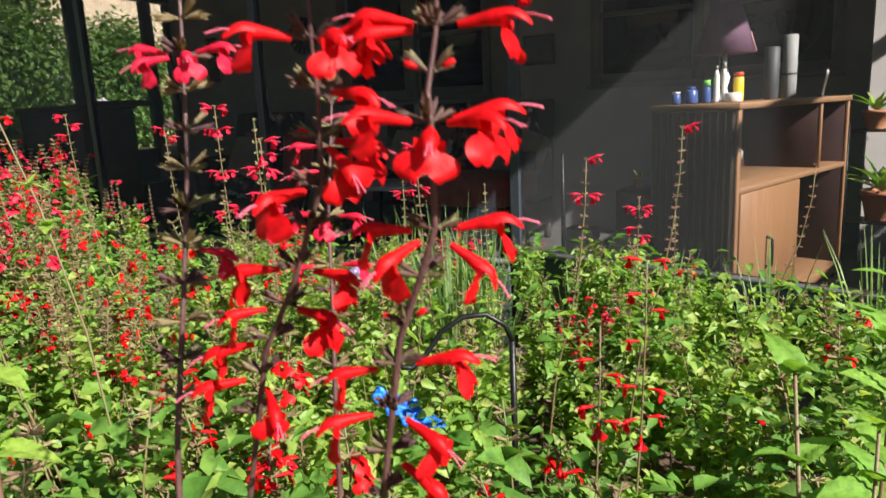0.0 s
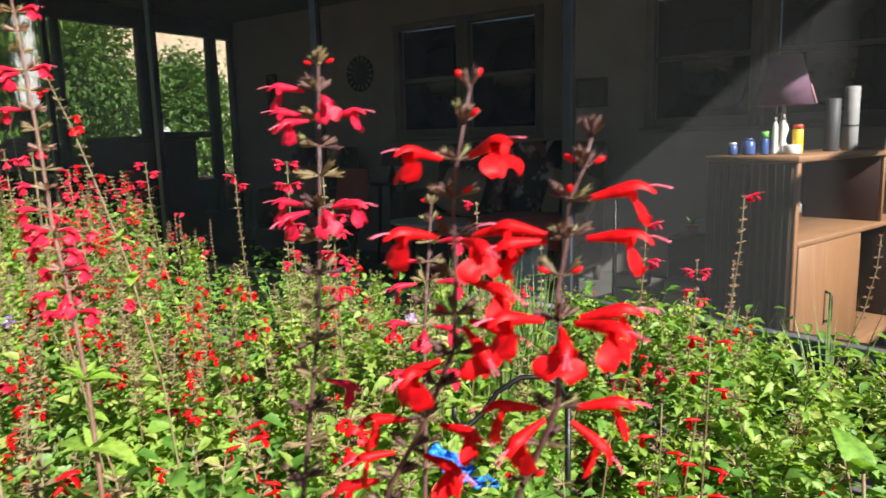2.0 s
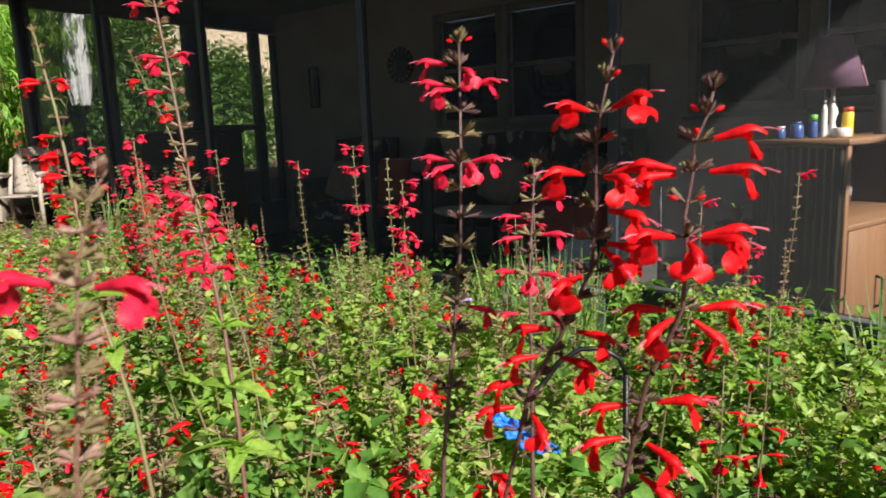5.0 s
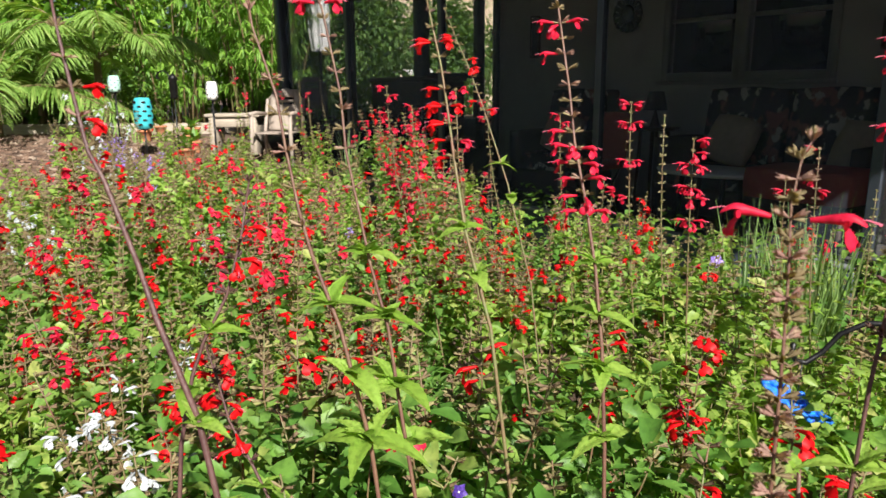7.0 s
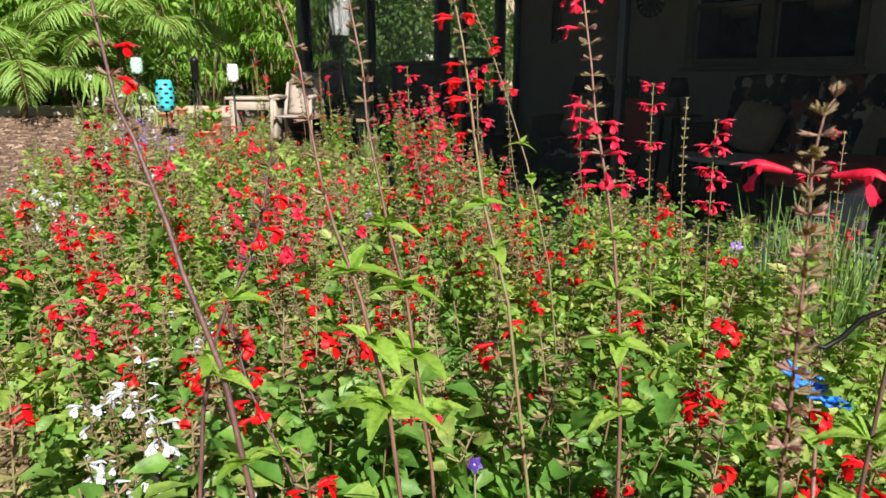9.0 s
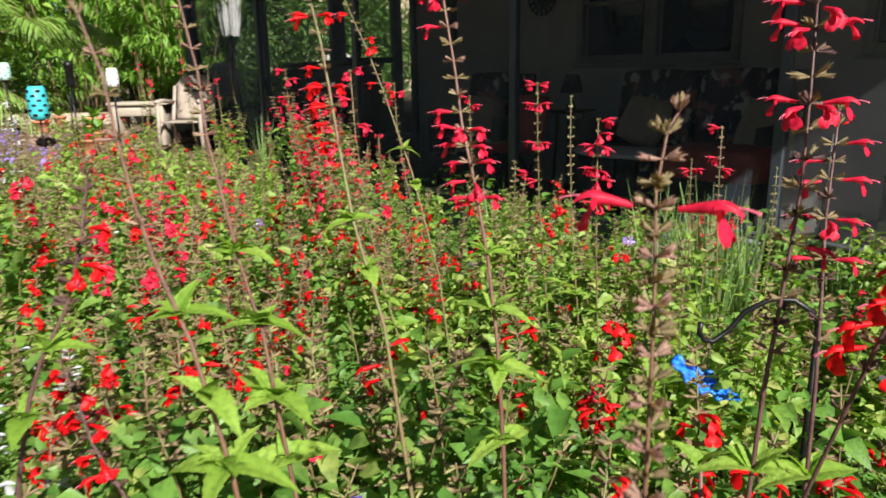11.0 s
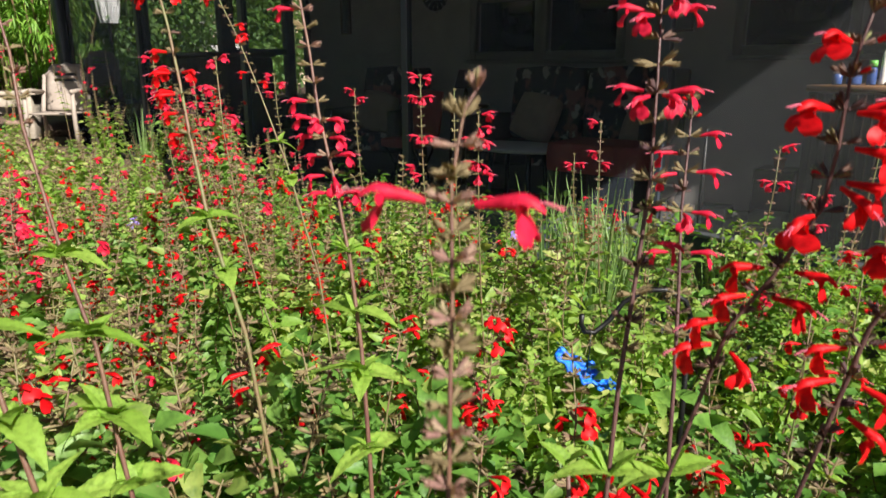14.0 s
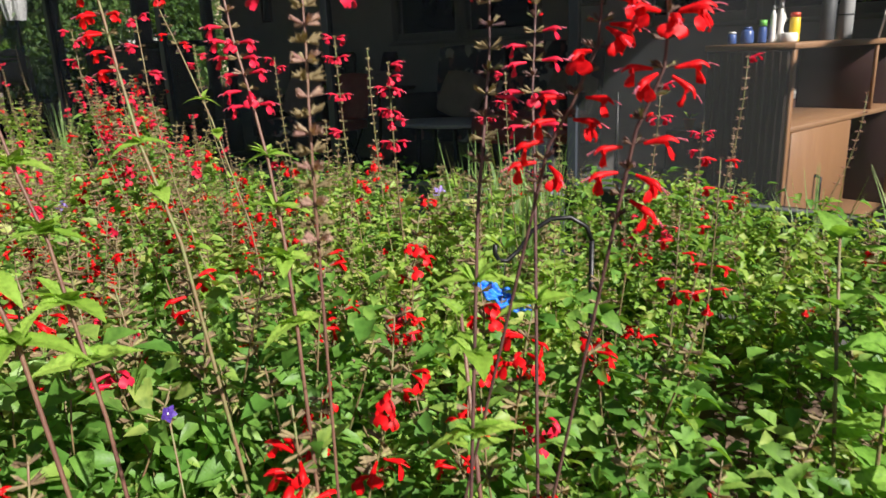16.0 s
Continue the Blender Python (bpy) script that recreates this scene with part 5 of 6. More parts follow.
def stalk(name, label, line, whorl, stem_mat, first, step, count, flowers=(), buds=(), leaves=(), size=0.027, petal="red", radius=0.0017, grow=1.12, skew=0.0, seed=0, small=1.0, single=True, fat=1.1, full=8):
    """A flowering stalk. line runs from tip to foot; flowers are (node, azimuth, tilt, wide); leaves are (distance, azimuth, length)."""
    rnd = random.Random(seed)
    base = Vector(line[-1])
    last = (Vector(line[-1]) - Vector(line[-2])).normalized()
    drop = Vector((last.x * 0.5, last.y * 0.5, -1)).normalized()
    foot = base + drop * (max(0.05, base.z - FLOOR) / -drop.z)
    foot.z = FLOOR - 0.02
    pts = [*line, tuple(base.lerp(foot, 0.5) + Vector((0.0, 0.0, 0.0))), tuple(foot)]
    t = thing(name, label, "flower stalk", Matrix.Translation(foot), "salvia stalks near the path")
    rel = [tuple(Vector(p) - foot) for p in pts]
    n = len(rel)
    part("stem", Geo().add(*tube(rel, [radius * (0.55 + 1.0 * i / (n - 1)) for i in range(n)], 8)), stem_mat, t)
    s, nodes = first, []
    many = Geo()
    for i in range(count):
        nodes.append(s)
        s += step * grow ** min(i, 6)
    for i, s in enumerate(nodes):
        p, d = along(rel, s)
        sc = (0.8 + 0.06 * i if i < 4 else 1.0) * small
        at = Matrix.Translation(p) @ Matrix.Rotation(radians(skew + (90 if i % 2 else 0) * 0.55 + rnd.uniform(-20, 20)), 4, "Z") @ Matrix.Diagonal((sc, sc, sc, 1))
        for q in whorl_poses(rnd, full + i % 2, 0.0078, 60 if i == 0 else 42 if i == 1 else 26 if whorl == "dark" else 14):
            if single:
                part("calyx", CALYX_MESHES[whorl][i % 2], None, t).matrix_basis = at @ q @ Matrix.Diagonal((1, fat, fat, 1))
            else:
                many.put(CALYX_SHAPE, at @ q)
    if many.v:
        tagged(part("seed_spike", many, {"dark": CALYX_DARK, "brown": CALYX, "tan": CALYX_TAN}[whorl], t), "small dry calyces in whorls", kind="stuff")
    for node, az, tilt, wide in flowers:
        p, d = along(rel, nodes[node] if node < len(nodes) else first + step * node)
        dr = polar(az, tilt)
        f = part("flower", flower_meshes[petal, wide], None, t)
        f.matrix_basis = facing(Vector(p) + dr * 0.007, dr, roll=rnd.uniform(-0.25, 0.25), size=size * rnd.uniform(0.92, 1.08))
        part("stamen", stamen_mesh, None, f)
    for node, az, tilt in buds:
        p, d = along(rel, nodes[node])
        dr = polar(az, tilt)
        part("bud", bud_mesh, None, t).matrix_basis = facing(Vector(p) + dr * 0.0042, dr, size=0.0078) @ Matrix.Rotation(radians(90), 4, "Y")
    for s, az, ln in leaves:
        p, d = along(rel, s)
        part("leaf", young_leaf_meshes[int(s * 997) % 3], None, t).matrix_basis = facing(p, polar(az, rnd.uniform(0, 25)), roll=rnd.uniform(-0.3, 0.3), size=ln * 0.7)
        for q in (0, 1, 2):
            part("leaf", young_leaf_meshes[q], None, t).matrix_basis = facing(p, polar(az + rnd.uniform(-70, 70), rnd.uniform(30, 70)), roll=rnd.uniform(-0.5, 0.5), size=ln * rnd.uniform(0.22, 0.5))
    return t


A_LINE = [(0.117, 0.459, 0.976), (0.118, 0.449, 0.913), (0.118, 0.44, 0.857), (0.114, 0.431, 0.804), (0.108, 0.419, 0.735)]
stalk("salvia_stalk", "tall salvia stalk with rosy red blossoms and brown calyces", A_LINE, "brown", STEM_DARK, 0.004, 0.0125, 15,
      [(1, 190, 5, 0), (1, -60, -20, 0), (2, 185, 8, 0), (2, 235, -10, 0), (2, -2, 6, 0), (5, 183, 6, 0), (5, 235, -15, 0), (5, -8, 2, 0), (5, -60, -10, 0), (10, -4, -14, 0)],
      [(0, 170, 20), (0, 10, 25)], [(0.30, 20, 0.05), (0.30, 200, 0.05), (0.36, 110, 0.06), (0.36, 290, 0.06), (0.43, 20, 0.06), (0.43, 200, 0.06)], 0.0225, "rose", 0.0012, grow=1.05, skew=10, seed=1)
B_LINE = [(0.204, 0.371, 0.955), (0.198, 0.373, 0.927), (0.196, 0.374, 0.914), (0.196, 0.377, 0.883), (0.194, 0.381, 0.854), (0.178, 0.39, 0.816), (0.162, 0.396, 0.787)]
stalk("salvia_stalk", "dark salvia stalk with wide bright red blossoms", B_LINE, "dark", STEM_DARK, 0.003, 0.0125, 14,
      [(2, 222, 8, 1), (2, -40, 14, 1), (4, 215, 4, 1), (4, 305, -6, 1), (4, -10, 6, 0), (5, 330, -12, 0), (6, -25, -12, 1), (6, -50, -30, 0), (7, 235, -10, 1), (9, 185, -5, 1), (9, -20, -10, 0), (10, 200, -10, 1), (10, 330, -10, 1), (11, 190, -15, 0), (12, 200, -10, 1), (12, 300, -30, 0)],
      [(0, 200, 55), (0, 20, 60), (1, 330, 40), (3, -10, 30), (6, 170, 20)], [], 0.0258, "red", 0.00095, 1.05, 0, 2, small=0.85)
C_LINE = [(0.246, 0.369, 0.937), (0.243, 0.368, 0.924), (0.238, 0.366, 0.913), (0.237, 0.365, 0.898), (0.234, 0.363, 0.881), (0.235, 0.361, 0.866), (0.234, 0.364, 0.839), (0.228, 0.368, 0.822), (0.219, 0.373, 0.799)]
stalk("salvia_stalk", "dark salvia stalk with long bright red blossoms", C_LINE, "dark", STEM_DARK, 0.003, 0.011, 14,
      [(2, -3, 8, 0), (3, -10, 0, 1), (3, 175, 8, 0), (3, 190, -8, 0), (5, 215, 5, 0), (5, 275, -14, 1), (5, -35, -2, 1), (5, 2, 6, 0), (7, 190, 0, 1), (7, 225, -25, 0), (7, 5, 2, 0), (7, -10, -42, 0), (10, 190, -10, 0), (10, -5, 5, 0), (11, -30, -25, 1), (11, 200, -10, 0), (12, -20, -35, 1)],
      [(0, 60, 60), (1, 170, 40), (1, 10, 30), (2, 270, 45), (4, 0, 25), (4, 190, 25), (9, 200, 20), (9, -10, 30)], [], 0.0268, "red", 0.00095, 1.08, 0, 3, small=0.85)
D_LINE = [(0.064, 0.214, 0.914), (0.06, 0.211, 0.907), (0.058, 0.205, 0.888), (0.06, 0.198, 0.858), (0.061, 0.192, 0.833), (0.062, 0.186, 0.79)]
stalk("salvia_stalk", "salvia stalk with two rosy blossoms over tan seed calyces", D_LINE, "tan", STEM_RED, 0.003, 0.0078, 20,
      [(4, 190, 6, 0), (4, -8, 2, 0)], [], [], 0.0255, "rose", 0.0006, 1.0, 5, 4, small=0.62, fat=1.4, full=10)
E_LINE = [(-0.215, 0.649, 1.095), (-0.2, 0.639, 1.035), (-0.193, 0.634, 1.006), (-0.175, 0.62, 0.932), (-0.164, 0.61, 0.878), (-0.147, 0.6, 0.819), (-0.13, 0.588, 0.751), (-0.115, 0.572, 0.672), (-0.102, 0.551, 0.574)]
stalk("salvia_stalk", "tall reddish salvia stalk with tan calyces and a few blossoms", E_LINE, "tan", STEM_RED, 0.0015, 0.0165, 19,
      [(3, 188, 6, 0), (3, -8, 4, 0), (6, 186, 4, 0), (6, -6, 4, 0), (6, 265, -20, 0), (8, 195, 0, 0), (13, 190, 0, 0), (14, 185, 5, 0), (14, 280, 0, 0), (14, -15, 0, 0), (15, 190, 0, 0), (15, -20, 0, 0), (16, 175, -5, 0), (16, -5, 4, 0), (17, 200, -10, 0), (17, 300, -20, 0), (18, 190, -8, 0), (18, -10, 0, 0)],
      [], [(0.352, 20, 0.035), (0.352, 200, 0.04), (0.407, -10, 0.06), (0.407, 165, 0.065), (0.462, 10, 0.065), (0.462, 190, 0.07), (0.532, 60, 0.06), (0.532, 240, 0.06), (0.462, 285, 0.05)], 0.025, "rose", 0.0016, 1.0, 0, 5, small=0.95)
F_LINE = [(-0.395, 0.702, 1.052), (-0.384, 0.697, 1.018), (-0.365, 0.688, 0.96), (-0.35, 0.678, 0.902), (-0.337, 0.668, 0.85), (-0.314, 0.653, 0.764), (-0.271, 0.637, 0.648)]
stalk("salvia_stalk", "slender salvia stalk with scattered bright red blossoms", F_LINE, "brown", STEM, 0.01, 0.018, 12,
      [(3, 190, 5, 1), (3, 220, -10, 1), (3, -10, 0, 0), (6, 190, 0, 1), (7, 200, -5, 1), (7, 170, 5, 1), (7, -15, 0, 0), (8, 210, -10, 1), (8, 185, 0, 0), (9, 190, -5, 0), (10, 180, -10, 1)],
      [], [(0.30, 40, 0.05), (0.30, 220, 0.05), (0.36, 130, 0.055), (0.36, 310, 0.055)], 0.027, "red", 0.0018, 1.03, 0, 6, small=0.85)
A2_LINE = [(0.149, 0.579, 0.896), (0.148, 0.57, 0.863), (0.146, 0.557, 0.815), (0.148, 0.543, 0.756), (0.149, 0.527, 0.693)]
stalk("salvia_stalk", "salvia stalk with drooping rosy blossoms", A2_LINE, "brown", STEM_DARK, 0.004, 0.012, 13,
      [(2, -10, 5, 0), (3, 190, 0, 0), (4, -5, 0, 0), (4, 200, -10, 0), (6, 180, 0, 0), (6, -12, -5, 0), (6, 280, -10, 0), (8, 185, -5, 0), (8, -5, 0, 0)],
      [(0, 170, 30), (1, 10, 30)], [(0.28, 30, 0.06), (0.28, 210, 0.06)], 0.024, "rose", 0.0013, 1.04, 0, 7, small=0.9)
G_LINE = [(-0.296, 0.143, 0.985), (-0.291, 0.141, 0.967), (-0.279, 0.138, 0.929), (-0.27, 0.136, 0.903), (-0.261, 0.137, 0.888), (-0.241, 0.137, 0.844), (-0.23, 0.136, 0.817), (-0.206, 0.136, 0.767)]
stalk("salvia_stalk", "leaning salvia stalk with brown seed calyces", G_LINE, "tan", STEM_DARK, 0.004, 0.016, 9, [(3, 20, 0, 0), (4, 0, -10, 0)], [], [(0.24, 0, 0.028), (0.24, 180, 0.03), (0.29, 90, 0.03), (0.29, 270, 0.03)], 0.016, "red", 0.0013, 1.0, 0, 8, small=0.6)
H_LINE = [(-0.364, 0.357, 1.016), (-0.356, 0.353, 0.984), (-0.333, 0.351, 0.929), (-0.322, 0.346, 0.888), (-0.307, 0.341, 0.837), (-0.294, 0.339, 0.801), (-0.267, 0.338, 0.741), (-0.236, 0.331, 0.65)]
stalk("salvia_stalk", "leaning salvia stalk with brown seed calyces and broad leaves", H_LINE, "tan", STEM_RED, 0.02, 0.029, 7, [], [], [(0.27, 20, 0.055), (0.27, 200, 0.055), (0.33, -20, 0.06), (0.33, 160, 0.06), (0.385, 15, 0.07), (0.385, 195, 0.07), (0.385, 280, 0.06)], 0.022, "red", 0.0014, 1.02, 0, 9, small=0.95)
I_LINE = [(-0.413, 0.51, 1.026), (-0.407, 0.51, 1.015), (-0.381, 0.501, 0.929), (-0.37, 0.492, 0.871), (-0.336, 0.481, 0.756), (-0.313, 0.476, 0.693), (-0.294, 0.466, 0.612), (-0.27, 0.454, 0.52)]
stalk("salvia_stalk", "tall reddish salvia stalk with rosy blossoms and pale leaves", I_LINE, "tan", STEM_RED, 0.006, 0.018, 11, [(0, 185, 5, 0), (0, 240, 0, 0), (0, 0, 0, 0)], [], [(0.27, 0, 0.055), (0.27, 180, 0.06), (0.34, 25, 0.06), (0.34, 205, 0.06), (0.41, -15, 0.075), (0.41, 165, 0.075), (0.41, 270, 0.06), (0.47, 40, 0.07), (0.47, 220, 0.07)], 0.028, "rose", 0.0016, 1.02, 0, 10, small=0.9)
K_LINE = [(-0.415, 0.397, 0.849), (-0.416, 0.382, 0.796), (-0.422, 0.364, 0.742), (-0.436, 0.344, 0.7), (-0.442, 0.332, 0.668), (-0.444, 0.313, 0.604)]
stalk("salvia_stalk", "dark salvia stalk with bright red hooded blossoms", K_LINE, "dark", STEM_DARK, 0.002, 0.014, 8, [(3, 10, 0, 0), (5, 5, 0, 1), (5, -40, -20, 0)], [(0, 30, 50), (1, 190, 30)], [(0.15, 40, 0.05), (0.15, 220, 0.05), (0.21, 130, 0.06), (0.21, 310, 0.06)], 0.026, "red", 0.0017, 1.03, 0, 11)
L_LINE = [(-0.556, 0.45, 0.638), (-0.54, 0.449, 0.598), (-0.523, 0.446, 0.552), (-0.493, 0.449, 0.499), (-0.464, 0.451, 0.446)]
stalk("salvia_stalk", "low salvia stalk crowded with bright red blossoms", L_LINE, "dark", STEM_DARK, 0.004, 0.015, 9, [(1, 170, 0, 1), (2, 190, -10, 1), (2, -10, 0, 0), (3, 260, -20, 1), (4, 180, -10, 1), (4, 0, -10, 1), (6, 200, -20, 1), (6, -30, -20, 1), (7, 230, -20, 1)], [(0, 90, 50)], [(0.18, 20, 0.05), (0.18, 200, 0.05)], 0.03, "red", 0.0018, 1.05, 0, 12)


M_LINE = [(-0.64, 1.20, 1.09), (-0.61, 1.195, 1.028), (-0.578, 1.185, 0.974), (-0.54, 1.17, 0.90), (-0.475, 1.15, 0.75), (-0.41, 1.12, 0.56)]
stalk("salvia_stalk", "slender leaning salvia stalk with small red blossoms", M_LINE, "brown", STEM, 0.005, 0.0185, 14, [(3, 186, 5, 0), (3, 215, -10, 0), (6, -8, 5, 0), (7, -15, 0, 0), (7, -50, -10, 0), (11, 190, 0, 0), (12, -10, 0, 0)], [(1, 20, 40)], [(0.34, 30, 0.045), (0.34, 210, 0.045), (0.41, 120, 0.05), (0.41, 300, 0.05)], 0.026, "red", 0.0014, 1.0, 0, 13, small=0.85)


def mid_stalk(x, y, z, lean, flowers, seed, label, whorl="brown", h=0.5, step=0.021, sm=0.8, petal="rose"):
    line = [(x + lean[0] * s * s, y + lean[1] * s, z - h * s) for s in (0, 0.2, 0.45, 0.7, 1.0)]
    rnd = random.Random(seed)
    if petal == "rose":
        flowers = [f for n, az, tilt, wide in flowers for f in ((n, az, tilt, wide), (n, az + rnd.choice((-1, 1)) * rnd.uniform(35, 70), tilt - rnd.uniform(5, 25), wide))]
    lv = [(h * (0.72 + 0.09 * k), 90 * k + a + rnd.uniform(-20, 20), rnd.uniform(0.04, 0.055)) for k in range(4) for a in (0, 180)]
    stalk("salvia_stalk", label, line, whorl, STEM, 0.004, step, int(h * 0.68 / step), flowers, (), lv, 0.028, petal, 0.0016, 1.0, rnd.uniform(-20, 20), seed, small=sm, single=False)


mid_stalk(-0.33, 1.50, 0.90, (0.03, 0), [(0, 190, 20, 0), (0, -10, 10, 0), (2, 185, 5, 0), (2, -5, 5, 0), (6, 195, 5, 0), (6, -5, 0, 0), (10, 180, 5, 0)], 71, "slender salvia seed stalk with small rosy blossoms")
mid_stalk(-0.26, 1.52, 0.87, (0.03, 0), [], 72, "slender salvia seed stalk", "tan")
mid_stalk(-0.15, 1.25, 0.84, (0.02, 0), [(0, 10, 10, 0), (1, -20, 0, 0), (2, 190, 0, 0), (2, -40, -10, 0), (4, 185, 0, 0), (4, 280, -10, 0), (5, -10, 0, 0), (7, 190, 0, 0), (7, -5, 0, 0)], 73, "salvia stalk with clustered rosy blossoms")
mid_stalk(0.05, 1.62, 0.80, (0.03, 0), [(0, 200, 20, 0), (3, 190, 5, 0), (4, 0, -10, 0)], 74, "slender salvia seed stalk with three rosy blossoms", "tan")
mid_stalk(0.57, 1.50, 0.82, (-0.07, 0), [(0, -5, 20, 0)], 75, "slender tan salvia seed stalk with a single blossom", "tan", 0.42)
mid_stalk(0.39, 1.47, 0.77, (-0.06, 0), [(0, 0, 20, 0), (3, 185, 5, 0), (3, -10, 0, 0)], 76, "slender tan salvia seed stalk with three blossoms", "tan", 0.42)
mid_stalk(0.53, 1.72, 0.66, (-0.03, 0), [(1, 180, 10, 0), (1, 0, 10, 0), (3, 200, 0, 0), (4, -10, 0, 0)], 77, "salvia seed stalk with a few rosy blossoms", "tan", 0.35)
mid_stalk(0.66, 1.95, 0.62, (0.0, 0), [], 78, "short tan salvia seed stalk", "tan", 0.32)
mid_stalk(0.86, 1.62, 0.73, (-0.12, 0), [], 79, "leaning tan salvia seed stalk", "tan", 0.36)
mid_stalk(0.18, 1.9, 0.68, (0.0, 0), [], 80, "short salvia seed stalk", "tan", 0.34)
mid_stalk(-0.02, 1.85, 0.70, (0.02, 0), [(1, 185, 5, 0), (1, 0, 5, 0)], 81, "salvia seed stalk with two blossoms", "brown", 0.36)
mid_stalk(-0.62, 1.85, 0.86, (0.05, 0), [(0, 190, 10, 0), (1, 10, 0, 0)], 82, "leaning salvia seed stalk with small blossoms", "brown")
mid_stalk(-0.78, 1.70, 0.90, (0.10, 0), [(0, 180, 10, 0), (1, 30, 5, 0), (2, 200, 0, 0)], 83, "leaning salvia seed stalk with small blossoms", "brown")
mid_stalk(-0.95, 1.45, 0.94, (0.13, 0), [(0, 180, 10, 0), (1, 10, 5, 0), (3, 200, 0, 0), (5, -10, 0, 0)], 84, "tall leaning salvia stalk with small blossoms", "brown", 0.55)
mid_stalk(-0.52, 1.02, 0.93, (0.10, 0), [(0, -20, 20, 0), (2, 190, 10, 0), (4, -10, 0, 0)], 85, "tall leaning salvia stalk with a few blossoms", "brown", 0.55)
mid_stalk(-1.15, 1.9, 0.88, (0.1, 0), [(0, 190, 20, 0), (1, -10, 10, 0), (3, 190, 0, 0), (3, -20, 0, 0)], 86, "leaning salvia seed stalk with rosy blossoms", "brown")
rnd = random.Random(61)
for k in range(26):
    u = k / 25
    p = PORCH @ Vector((-5.6 + 3.9 * u + rnd.uniform(-0.15, 0.15), -rnd.uniform(0.35, 1.0), 0))
    top = ground_height(p.x, p.y) + rnd.uniform(0.74, 0.92)
    n = rnd.choice((0, 0, 2, 3, 5))
    mid_stalk(p.x, p.y, top, (rnd.uniform(0.02, 0.12), 0), [(rnd.randrange(8), rnd.choice((0, 180)) + rnd.uniform(-30, 30), rnd.uniform(-10, 15), 0) for _ in range(n)], 600 + k, "salvia seed stalk with a few rosy blossoms" if n else "bare brown salvia seed stalk", rnd.choice(("brown", "tan")), 0.5)
mid_stalk(0.42, 1.02, 0.68, (-0.02, 0), [(0, 190, 10, 1), (0, -10, 0, 1), (2, 200, 0, 1), (3, 10, -10, 0), (5, 190, 0, 1), (8, 180, 0, 1), (8, -20, -10, 1), (10, 200, -10, 1), (10, 0, 0, 1), (11, 260, -20, 1)], 87, "salvia stalk with scattered bright red blossoms", "dark", 0.46, petal="red")
mid_stalk(0.36, 1.0, 0.60, (-0.02, 0), [(2, 190, 0, 1), (3, -10, 0, 1), (5, 200, 0, 1), (6, 10, -10, 1), (6, 260, -10, 1)], 88, "short salvia stalk with bright red blossoms", "dark", 0.42, petal="red")


